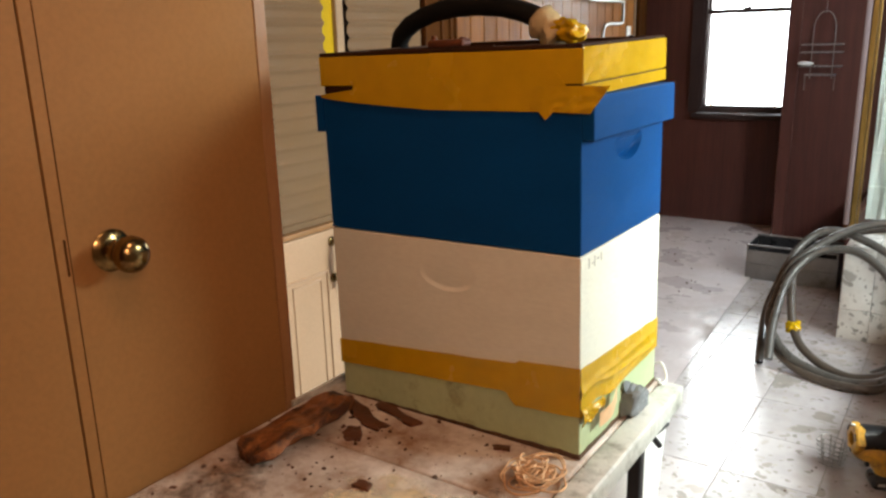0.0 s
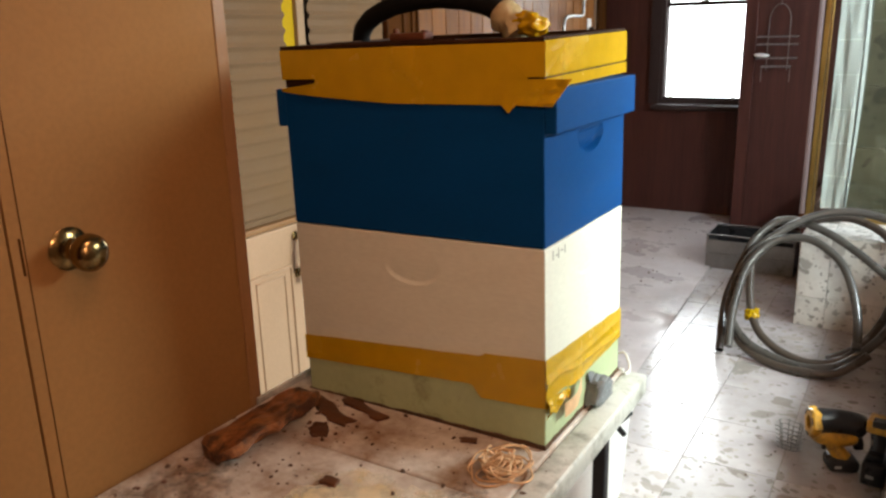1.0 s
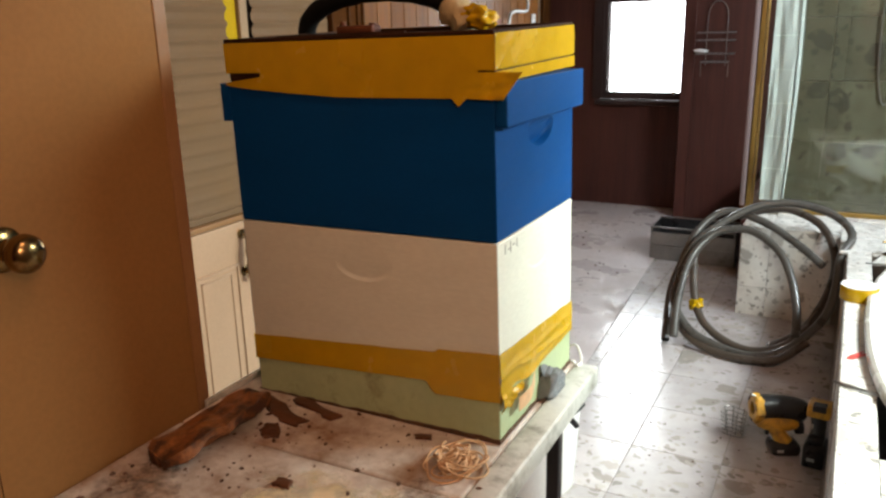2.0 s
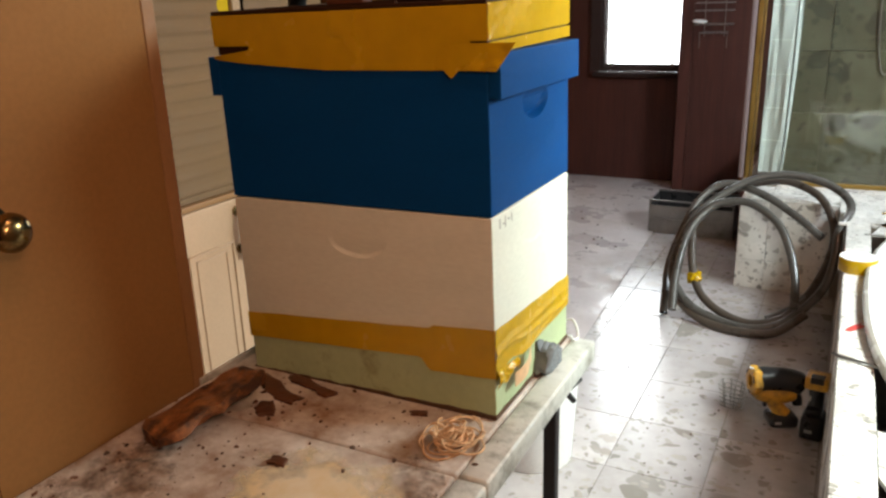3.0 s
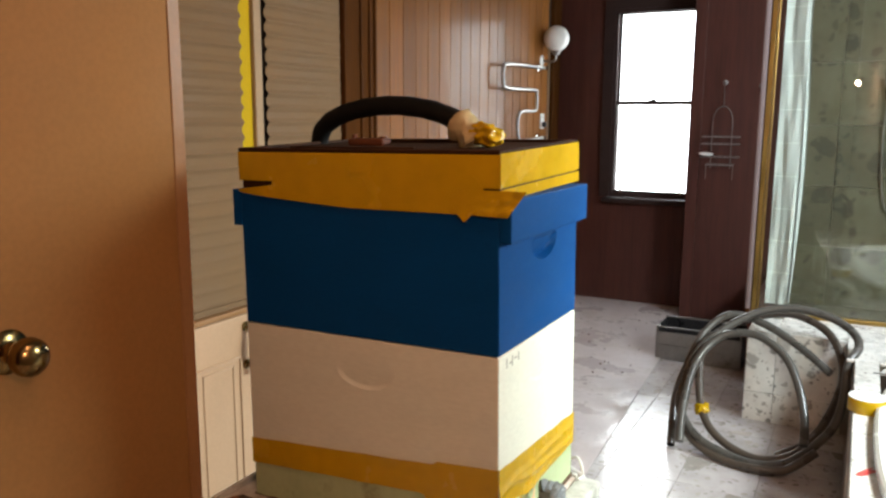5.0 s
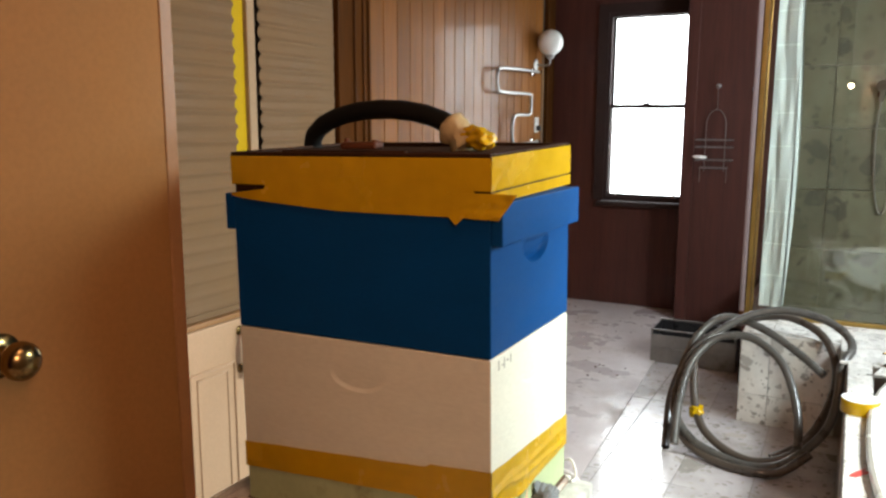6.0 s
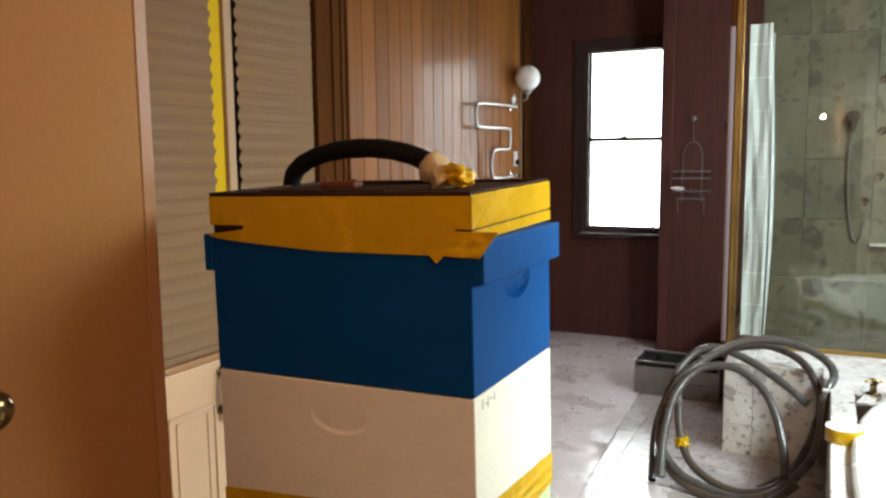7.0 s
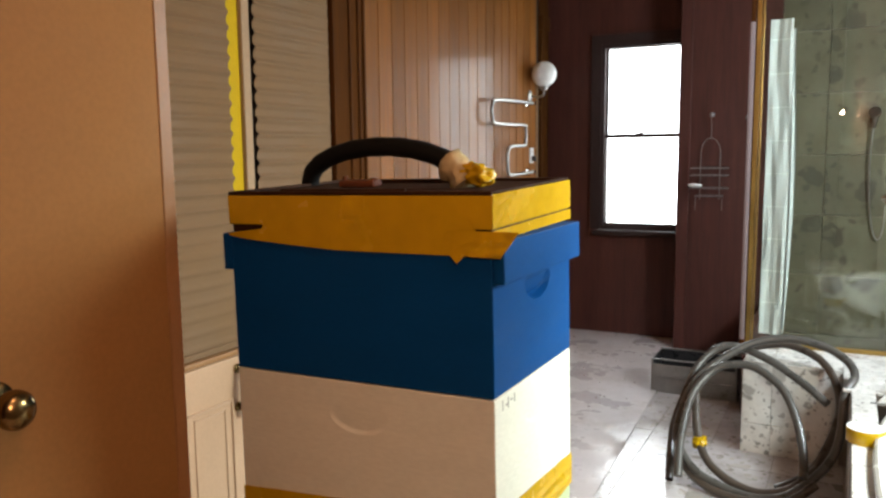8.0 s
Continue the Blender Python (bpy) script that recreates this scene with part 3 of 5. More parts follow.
def cupboard_door(y0, y1, handle):
    z0, z1 = 0.10, SILL_Z - 0.002
    d = thing("cupboard", Matrix.Translation((ALC_X, (y0 + y1) / 2, 0)), "cream painted moulded cupboard door below the blind", "cupboard", "alcove cupboards")
    w = (y1 - y0) / 2
    part("body", cube(-0.056, -0.036, -w, w, 0.0, z1, 0.002), M_CREAM, d)
    dr = part("door", cube(-0.035, 0.002, -w + 0.002, w - 0.002, z0, z1, 0.003), M_CREAM, d)
    bm = bmesh.new()
    for k, (a, h) in enumerate(((0.065, 0.007), (0.097, 0.005))):
        box(bm, 0.001, 0.002 + h, -w + a, -w + a + 0.008, z0 + 0.08, z1 - 0.135 - k * 0.022, 0.002, 1)
        box(bm, 0.001, 0.002 + h, w - a - 0.008, w - a, z0 + 0.08, z1 - 0.135 - k * 0.022, 0.002, 1)
        box(bm, 0.001, 0.002 + h, -w + a, w - a, z1 - 0.143 - k * 0.022, z1 - 0.135 - k * 0.022, 0.002, 1)
    part("moulding", bm, M_CREAM, dr)
    if handle:
        hy = w - 0.038
        for zz in (0.775, 0.645):
            part("handle_rose", lathe([(0, 0), (0.017, 0), (0.016, 0.005), (0.007, 0.009), (0.007, 0.028), (0, 0.028)], 16), M_BRASS, dr, "tarnished brass rose", pose(0.002, hy, zz, 0, 90, 0))
        part("handle", tube(spline([(0.026, hy + 0.003, 0.800), (0.033, hy, 0.775), (0.042, hy - 0.007, 0.710), (0.033, hy, 0.645), (0.026, hy + 0.003, 0.618)], 6),
                            lambda s: 0.0075 + 0.006 * math.sin(math.pi * s) + 0.0022 * math.sin(s * 31), 12), M_BRASS, dr, "tarnished brass bow handle")


cupboard_door(0.20, 0.546, False)
cupboard_door(0.550, 0.885, True)
cupboard_door(0.889, 1.17, False)
cupboard_door(1.174, 1.441, False)

# ---------------------------------------------------------------- table
TZ = 0.757
TX0, TX1 = -0.545, 0.062
SEAM = -0.167
tb = thing("trestle_table", Matrix.Translation((0, 0, 0)), "paint-worn whitish plank table on black steel legs, sticky and littered", "table")


def plank(y0, y1, top, dx):
    bm = cube(TX0, TX1 + dx, y0, y1, top - 0.042, top, 0.005, 2)
    return part("plank", bm, M_TABLE, tb)


plank(SEAM + 0.0012, 0.365, TZ - 0.003, -0.049)
plank(-0.66, SEAM - 0.0012, TZ - 0.003, -0.049)
plank(-1.25, -0.664, TZ - 0.003, -0.049)
part("edge_strip", cube(TX1 - 0.048, TX1, SEAM + 0.003, 0.372, TZ - 0.046, TZ - 0.0025, 0.007, 3), M_TEDGE, tb, "grey worn edge strip")
part("edge_strip", cube(TX1 - 0.048, TX1 + 0.002, -1.25, SEAM - 0.002, TZ - 0.046, TZ - 0.0020, 0.007, 3), M_TEDGE, tb, "grey worn edge strip")
part("end_strip", cube(TX0, TX1 - 0.049, 0.366, 0.378, TZ - 0.046, TZ - 0.001, 0.004), M_TEDGE, tb)
for ly in (0.235, -1.05):
    for lx in (0.018, -0.47):
        bm = cube(lx - 0.013, lx + 0.013, ly - 0.013, ly + 0.013, 0.006, TZ - 0.046, 0.004)
        part("leg", bm, M_LEG, tb)
    part("crossbar", cube(-0.455, 0.004, ly - 0.009, ly + 0.009, TZ - 0.075, TZ - 0.05, 0.003), M_LEG, tb)
bm = cube(0.030, 0.037, 0.262, 0.30, TZ - 0.08, TZ - 0.046, 0.002)
rod(bm, (0.034, 0.27, TZ - 0.075), (0.05, 0.31, TZ - 0.062), 0.006)
rod(bm, (0.034, 0.27, TZ - 0.075), (0.046, 0.285, TZ - 0.10), 0.006)
part("leg_catch", bm, M_LEG, tb, "black folding catch")
part("edge_strip", cube(CLOSET_X + 0.003, TX0 - 0.001, -0.10, 0.372, TZ - 0.05, TZ + 0.006, 0.002), M_TEDGE, tb, "grey dusty back edge strip")

# ---------------------------------------------------------------- beehive
TILT_H = Matrix.Translation((0, 0, 1.10)) @ Matrix.Rotation(radians(-0.9), 4, 'Y') @ Matrix.Translation((0, 0, -1.10))
HX, HD = -0.508, 0.36


hive = thing("beehive", TILT_H @ Matrix.Translation((0, 0, TZ)), "taped stack of green, white and blue hive boxes on the table", "beehive")


def hive_box(name, z0, h, mat, label, grips):
    body = part(name, cube(HX, 0, 0, HD, 0, h, 0.0025), mat, hive, label, Matrix.Translation((0, 0, z0 - TZ)))
    for g in grips:
        scoop(body, g, mat)
    return body


def scoop(body, g, mat):
    """Cuts a handhold into a face of a box body: deepest along its curved lower edge, running out upwards."""
    side, c, z, w, low, high, d = g
    cutter = bmesh.new()
    seg, rings = 48, []
    for k in (0.02, 0.25, 0.5, 0.7, 0.82, 0.9, 0.96, 1.0, 1.03):
        ring = []
        for i in range(seg):
            a = 2 * math.pi * i / seg
            px, pz = k * math.cos(a), k * math.sin(a)
            deep = d * min(1.0, (1.0 - k) / 0.16 + 0.02) * math.copysign(((0.93 - pz) / 1.93) ** 2, 0.93 - pz) if k <= 1 else -0.006
            ring.append(cutter.verts.new((px * w / 2, deep, pz * (low if pz < 0 else high))))
        rings.append(ring)
    rings.append([cutter.verts.new((v.co.x, -0.02, v.co.z)) for v in rings[-1]])
    for p, q in zip(rings, rings[1:]):
        for i in range(seg):
            cutter.faces.new((p[i], p[(i + 1) % seg], q[(i + 1) % seg], q[i]))
    cutter.faces.new(rings[0])
    cutter.faces.new(rings[-1])
    bmesh.ops.recalc_face_normals(cutter, faces=cutter.faces)
    m = pose(c, 0, z) if side == 'front' else pose(0, c, z, 0, 0, 90)
    bmesh.ops.transform(cutter, matrix=m, verts=cutter.verts)
    me = bpy.data.meshes.new("grip_cut")
    cutter.to_mesh(me)
    cutter.free()
    ob = bpy.data.objects.new("grip_cut", me)
    scene.collection.objects.link(ob)
    ob.parent = body
    mod = body.modifiers.new("grip", 'BOOLEAN')
    mod.object, mod.operation, mod.solver = ob, 'DIFFERENCE', 'EXACT'
    dg = bpy.context.evaluated_depsgraph_get()
    done = bpy.data.meshes.new_from_object(body.evaluated_get(dg), depsgraph=dg)
    body.modifiers.clear()
    body.data = done
    if not done.materials:
        done.materials.append(mat)
    bpy.data.objects.remove(ob)


base = part("base_box", cube(HX + 0.001, -0.001, 0.001, HD - 0.001, 0.002, 0.092, 0.003), M_GREEN, hive, "pale green painted base box, grimy along its foot")
bm = cube(HX - 0.002, 0.0005, -0.0015, HD + 0.001, -0.002, 0.006)
bmesh.ops.subdivide_edges(bm, edges=bm.edges[:], cuts=40, use_grid_fill=True)
for v in bm.verts:
    if v.co.z > 0.005:
        v.co.z += 0.0035 * noise.noise(v.co * 40)
    v.co.y += 0.0012 * noise.noise(v.co * 60) if v.co.y < 0 else 0
part("foot", bm, M_CRUMB, base, "dark grimy lower edge")
hive_box("lower_box", 0.856 - 0.005, 0.2475, M_HWHITE, "white painted wooden hive box with a scooped handhold", [('front', -0.249, 0.192, 0.118, 0.033, 0.026, 0.0055), ('side', 0.18, 0.190, 0.115, 0.026, 0.022, 0.0016)])
blue = hive_box("upper_box", 1.1003, 0.2437, M_BLUE, "blue painted wooden hive box with end cleats", [('side', 0.190, 0.162, 0.122, 0.036, 0.014, 0.024)])
for x0, x1 in ((0.0005, 0.020), (HX - 0.020, HX - 0.0005)):
    part("cleat", cube(x0, x1, 0.0, HD, 0.178, 0.2437, 0.002), M_BLUE, blue)

LX0, LX1, LY0, LY1 = HX + 0.003, 0.004, -0.006, 0.350
bm = bmesh.new()
box(bm, LX0, LX1, LY0, LY1, 0.014, 0.0645, 0.0015)
lid = part("lid", bm, M_YTAPE, hive, "shallow lid wrapped in yellow tape", pose(0, 0, 1.347 - TZ, 1.4))
top = part("top_board", cube(LX0 + 0.001, LX1 - 0.001, LY0 + 0.001, LY1 - 0.001, 0.0647, 0.0660), M_LIDTOP, lid, "dark stained plywood top")
RIM = 0.0712
for x0, x1, y0, y1 in ((LX0 + 0.001, LX1 - 0.001, LY0 + 0.001, LY0 + 0.013), (LX0 + 0.001, LX1 - 0.001, LY1 - 0.013, LY1 - 0.001),
                       (LX0 + 0.001, LX0 + 0.013, LY0 + 0.0135, LY1 - 0.0135), (LX1 - 0.013, LX1 - 0.001, LY0 + 0.0135, LY1 - 0.0135)):
    part("rim", cube(x0, x1, y0, y1, 0.0662, RIM, 0.0012, 1), M_LIDTOP, top, "dark raised rim")
for yb in (LY0 + 0.022, LY1 - 0.05):
    part("batten", cube(LX0 + 0.10, LX1 - 0.16, yb, yb + 0.009, 0.0662, 0.0735, 0.001, 1), M_LIDTOP, lid)
part("under_board", cube(LX0 + 0.004, LX1 - 0.003, LY0 + 0.005, LY1 - 0.003, 0.0, 0.0138, 0.001), M_LIDTOP, lid)


def wrinkle(a, b, amp, seed):
    return amp * (noise.noise((a * 14, b * 30, seed)) + 0.5 * noise.noise((a * 40, b * 60, seed + 5)))


# tape skirt between lid and blue box, local to the lid
def skirt_front(u, v):
    x = LX0 - 0.001 + u * (LX1 - LX0 + 0.001)
    top = -0.0015 + 0.0125 * min(1, u / 0.20) + 0.022 * min(1, max(0, (u - 0.15) / 0.012)) - 0.022 * min(1, max(0, (u - 0.925) / 0.02))
    bot = -0.006 - 0.018 * min(1, u * 2.2) ** 0.7 - 0.003 * u
    z = top + (bot - top) * v
    return (x, LY0 - 0.001 - abs(wrinkle(x, z, 0.0012, 3)) + 0.002 * v, z), (0, -1, 0)


def skirt_side(u, v):
    y = LY0 + u * (LY1 - LY0)
    top = 0.0125
    bot = -0.004 - 0.010 * max(0, 1 - u * 6) - 0.002 * u
    z = top + (bot - top) * v
    return (LX1 + 0.001 + abs(wrinkle(y, z, 0.0012, 9)) + v * 0.0165 * max(0, 1 - u * 6) ** 0.3, y, z), (1, 0, 0)


def lid_side(u, v):
    y = LY0 - 0.001 + u * (LY1 - LY0 + 0.002)
    z = 0.0665 - 0.0495 * v
    near = max(0.0, 1 - u / 0.55)
    crease = 0.0011 * near * max(0.0, math.sin(38 * u + 7 * v + 3 * noise.noise((u * 6, v * 3, 4)))) ** 3
    return (LX1 + 0.0007 + crease + abs(wrinkle(y, z, 0.0011, 12)), y, z), (1, 0, 0)


part("tape_wrap", sheet(90, 16, lid_side), M_YTAPE, lid, "crinkled yellow tape over the lid side")
part("tape_skirt", sheet(60, 6, skirt_front), M_YTAPE, lid, "loose yellow tape hanging over the blue box")
part("tape_skirt", sheet(40, 6, skirt_side), M_YTAPE, lid)


def flap(u, v):
    top, bot = 0.012, -0.024 - 0.004 * u - 0.013 * max(0.0, 1 - abs(u - 0.30) / 0.13)
    x = LX1 - 0.09 + u * (0.134 - 0.030 * v)
    loose = max(0.0, (u - 0.25) / 0.75)
    y = LY0 + 0.0015 - 0.0042 * min(1.0, u / 0.22) - 0.006 * loose * (1 - 0.6 * loose) * v - 0.0045 * loose * noise.noise((u * 6, v * 4, 1)) - 0.0008 * abs(noise.noise((u * 20, v * 14, 3)))
    return (x, y, top + (bot - top) * v), (0, -1, 0)


part("tape_flap", sheet(48, 14, flap), M_YTAPE, lid, "crumpled loose flap of yellow tape")


# tape band round the joint of white and green boxes, local to the base
def band_front(u, v):
    x = HX - 0.0008 + u * (-HX + 0.0016)
    top = 0.119 + 0.034 * u + 0.0008 * noise.noise((u * 9, 0, 4)) + 0.006 * min(1, max(0, (u - 0.765) / 0.012))
    bot = 0.070 + 0.028 * u - 0.024 * min(1, max(0, (u - 0.73) / 0.03)) + 0.0012 * noise.noise((u * 7, 3, 4))
    z = top + (bot - top) * v
    return (x, -0.0012 - abs(wrinkle(x, z, 0.0010, 21)), z), (0, -1, 0)


def band_side(u, v):
    y = -0.001 + u * (HD + 0.002)
    top = 0.158 - 0.024 * u + 0.002 * noise.noise((u * 8, 5, 4))
    bot = 0.070 + 0.002 * u + (0.018 * math.sin(u * 9) * max(0, 0.5 - u) * 2) + 0.004 * noise.noise((u * 8, 9, 4))
    z = top + (bot - top) * v
    fold = 0.0
    for lead, slope, width, high in ((0.42, -0.12, 0.16, 0.0030), (0.66, 0.30, 0.13, 0.0046), (0.93, -0.40, 0.12, 0.0034)):
        fold += high * max(0.0, 1 - abs(v - lead - slope * (u - 0.5)) / width) ** 1.5 * (0.35 + 0.65 * abs(noise.noise((u * 5, lead * 9, 2))))
    fold *= math.sqrt(max(0, 1 - u ** 8))
    return (0.0012 + fold + abs(wrinkle(y, z, 0.0009, 31)) * (1 - u ** 6), y, z), (1, 0, 0)


part("tape_band", sheet(60, 8, band_front), M_YTAPE, base, "yellow tape round the joint")
part("tape_band", sheet(80, 48, band_side), M_YTAPE, base, "wrinkled yellow tape round the joint")

for k, (y, z, w, hgt) in enumerate(((0.030, 0.318, 0.003, 0.016), (0.042, 0.322, 0.010, 0.003), (0.052, 0.316, 0.003, 0.018), (0.062, 0.325, 0.012, 0.003), (0.078, 0.319, 0.003, 0.014))):
    part("pencil_mark", cube(0.0, 0.0006, y, y + w * 0.7, z, z + hgt), M_PENCIL, hive, "faint grey pencil mark")



def curl(u, v):
    y = -0.0005 + 0.090 * u
    z = 0.088 - 0.034 * v * (1 - 0.55 * u) - 0.012 * u + 0.006 * math.sin(u * 11.0) * v
    x = 0.0035 + 0.006 * math.sin(math.pi * v) * (0.5 + 0.5 * math.sin(u * 12.0 + 0.6)) + 0.003 * noise.noise((u * 9, v * 6, 8))
    return (x, y, z), (1, 0, 0)


part("tape_curl", sheet(40, 14, curl), M_YTAPE, base, "crumpled end of yellow tape")

# grey lump plugging the entrance, and a scrap of brown tape
bm = cube(-0.017, 0.017, -0.034, 0.034, 0, 0.048, 0.010, 3)
bmesh.ops.subdivide_edges(bm, edges=bm.edges[:], cuts=5, use_grid_fill=True)
for v in bm.verts:
    k = 0.015 * noise.noise(v.co * 30) + 0.007 * noise.noise(v.co * 80) + 0.003 * noise.noise(v.co * 190)
    v.co += Vector((0.6 * k, k, 0.8 * k if v.co.z > 0.01 else 0))
solo("putty_lump", bm, M_RAG, "grey putty lump plugging the hive entrance", "putty", m=pose(0.016, 0.215, TZ - 0.002, 0, 0, 4))
solo("clear_tape_flap", sheet(10, 8, lambda u, v: ((0.0025 + 0.004 * (1 - v) + 0.002 * noise.noise((u * 5, v * 5, 2)), 0.030 * u - 0.006 * v, 0.026 * v + 0.004 * math.sin(u * 5)), (1, 0, 0))), M_RAG, "crumpled strip of grey duct tape above the plugged entrance", "tape", m=TILT_H @ pose(0.001, 0.185, TZ + 0.036))
solo("tape_scrap", sheet(8, 5, lambda u, v: ((0.007 + 0.006 * math.sin(u * 4), u * 0.085, 0.034 + v * 0.026 + 0.012 * u), (1, 0, 0))), M_STRING, "curled scrap of brown packing tape on the hive base", "tape", m=TILT_H @ pose(0.006, 0.050, TZ + 0.004))

# black vacuum hose end arching over the lid
LIDZ = 1.347 + 0.0685
arc = []
for i in range(33):
    s = i / 32
    a = math.pi * (1.0 - 0.86 * s)
    reach = 0.199 if math.cos(a) < 0 else 0.192
    arc.append(Vector((-0.310 + reach * math.cos(a), 0.235 - 0.075 * s, LIDZ - 0.006 + 0.077 * math.sin(a) ** 0.95)))
vh = thing("vacuum_hose_end", Matrix.Translation((0, 0, 0)), "black vacuum hose arching over the hive lid, taped at one end", "hose")
part("hose", tube(arc, lambda s: 0.0178 + 0.0005 * math.sin(s * 260), 16), M_BLACK, vh)
cuff_pts = [Vector((-0.160, 0.170, LIDZ + 0.040)), Vector((-0.135, 0.163, LIDZ + 0.026)), Vector((-0.118, 0.158, LIDZ + 0.003))]
bm = tube(spline(cuff_pts, 8), lambda s: 0.025 + 0.004 * math.sin(s * 9) + 0.004 * s, 18)
for v in bm.verts:
    v.co += Vector((1, 1, 1)) * 0.005 * noise.noise(v.co * 60)
part("tape_cuff", bm, M_CLEAR, vh, "scrunched clear and yellow tape cuff")
bm = lump((0.066, 0.050, 0.036), 4, 0.42, 8, 4.0)
for v in bm.verts:
    v.co += v.co.normalized() * (0.0035 * abs(noise.noise(v.co * 90)) - 0.002 * abs(noise.noise(v.co * 170)))
part("tape_wad", bm, M_YTAPE, vh, "scrunched yellow tape", pose(-0.098, 0.150, LIDZ + 0.0, 0, 8, -10))
bm = cube(-0.036, 0.036, -0.016, 0.016, 0, 0.013, 0.004)
rod(bm, (-0.03, 0, 0.012), (-0.03, 0, 0.020), 0.005)
rod(bm, (0.028, 0, 0.012), (0.028, 0, 0.016), 0.007)
solo("pipe_clamp", bm, M_PINK, "copper coloured pipe clamp lying on the hive lid", "clamp", m=pose(-0.300, 0.10, LIDZ, 0, -0.9, 4))

# ---------------------------------------------------------------- things on the table
bm = cube(-0.112, 0.106, -0.050, 0.033, 0.0, 0.030)
bmesh.ops.subdivide_edges(bm, edges=bm.edges[:], cuts=15, use_grid_fill=True)
for v in bm.verts:
    u = v.co.x / 0.106
    end = math.sqrt(max(0.0, 1 - abs(u) ** 5)) if u < 0 else math.sqrt(max(0.0, 1 - abs(u) ** 9))
    v.co.y *= (0.55 + 0.45 * end) * (1.0 - 0.18 * u)
    if v.co.y < 0:
        v.co.y *= 0.35 + 0.65 * min(1.0, v.co.z / 0.017)
    v.co.y += 0.006 * math.sin(u * 2.5)
    v.co.z *= (0.72 + 0.28 * end)
    v.co.z += 0.004 * (u + 1) * 0.5 * (1 if v.co.z > 0.010 else 0)
    k = Vector((0.5, 1, 1.1)) * (0.007 * noise.noise(v.co * 26) + 0.004 * noise.noise(v.co * 70) + 0.002 * noise.noise(v.co * 160))
    v.co += k if v.co.z > 0.004 else Vector((k.x, k.y, 0))
    v.co.z = max(0, v.co.z)
comb = solo("comb_slab", bm, M_BARK, "rough slab of golden-brown comb and wood on the table", "honeycomb", m=Matrix.Translation((0.012, -0.012, 0)) @ pose(-0.445, -0.178, TZ - 0.0025, 0, 0, 75) @ pose(0, 0, 0.004, -9, 0, 0) @ pose(-0.106, 0, 0, 0, -6, 0) @ pose(0.106, 0, 0))
for k, (x, y, rz, sx, sy) in enumerate(((-0.402, -0.062, -24, 0.13, 0.030), (-0.350, -0.028, -16, 0.115, 0.020), (-0.372, -0.130, -50, 0.045, 0.022), (-0.122, -0.036, 20, 0.028, 0.018),
                                        (-0.478, -0.155, 70, 0.10, 0.02), (-0.247, -0.251, 10, 0.030, 0.018))):
    bm = cube(-sx / 2, sx / 2, -sy / 2, sy / 2, 0, 0.0045 + 0.0015 * (k % 3), 0.0015)
    bmesh.ops.subdivide_edges(bm, edges=bm.edges[:], cuts=5, use_grid_fill=True)
    for v in bm.verts:
        v.co += Vector((1, 1, 0)) * sy * (0.35 * noise.noise(v.co * 40 + Vector((k * 3, 0, 0))) + 0.2 * noise.noise(v.co * 130))
        v.co.z *= 1 + 0.4 * noise.noise(v.co * 50)
        v.co.z = max(v.co.z, 0)
    solo("wax_piece", bm, M_BARK2, "dark brown broken strip of propolis and wax", "wax piece", "wax pieces", m=pose(x, y, TZ - 0.0028, 0, 0, rz))

# bundle of twine
rng = random.Random(4)
tw = thing("twine_bundle", pose(-0.026, -0.098, TZ - 0.0025), "loose tangled bundle of pale brown twine", "twine")
for k in range(22):
    r = 0.014 + 0.027 * rng.random()
    cx, cy = rng.uniform(-0.014, 0.014), rng.uniform(-0.014, 0.014)
    if k < 2:
        r, cx, cy = 0.040, -0.012 - 0.012 * k, -0.006 + 0.02 * k
    ph, ex = rng.uniform(0, 6.28), rng.uniform(0.9, 1.3)
    loop = []
    for i in range(26):
        a = i / 26 * 2 * math.pi * (0.97 if k % 3 else 0.8) + ph
        rr = r * (1 + 0.14 * math.sin(3 * a + k))
        h = 0.0022 + k * 0.0009 + 0.008 * (1 + math.sin(2 * a + k)) * (k / 22)
        loop.append(Vector((cx + rr * math.cos(a), cy + rr * ex * math.sin(a), h)))
    part("strand", tube(loop, 0.0017, 6), M_STRING, tw)


def crumbs(name, count, x0, x1, y0, y1, z, size, mat, label, seed, avoid=None):
    r = random.Random(seed)
    verts, faces = [], []
    shape = [(0.5 * math.cos(q * math.pi / 3), 0.5 * math.sin(q * math.pi / 3), 0) for q in range(6)] + [(0.34 * math.cos(q * math.pi / 3), 0.34 * math.sin(q * math.pi / 3), 0.4) for q in range(6)]
    tri = [(q, (q + 1) % 6, 6 + (q + 1) % 6, 6 + q) for q in range(6)] + [tuple(range(6, 12))]
    k = 0
    while k < count:
        x, y = r.uniform(x0, x1), r.uniform(y0, y1)
        if avoid and avoid(x, y):
            continue
        s, a = size * r.uniform(0.35, 1.0) ** 1.5, r.uniform(0, 6.28)
        e = r.uniform(0.4, 1.0)
        b = len(verts)
        for px, py, pz in shape:
            px, py, pz = px * s * r.uniform(0.7, 1.3), py * s * e * r.uniform(0.7, 1.3), pz * s * r.uniform(0.4, 0.8)
            verts.append((x + px * math.cos(a) - py * math.sin(a), y + px * math.sin(a) + py * math.cos(a), z + pz))
        faces += [tuple(b + i for i in f) for f in tri]
        k += 1
    me = bpy.data.meshes.new(name)
    me.from_pydata(verts, [], faces)
    me.materials.append(mat)
    return tagged(new(name, me), label, "debris", kind="stuff")


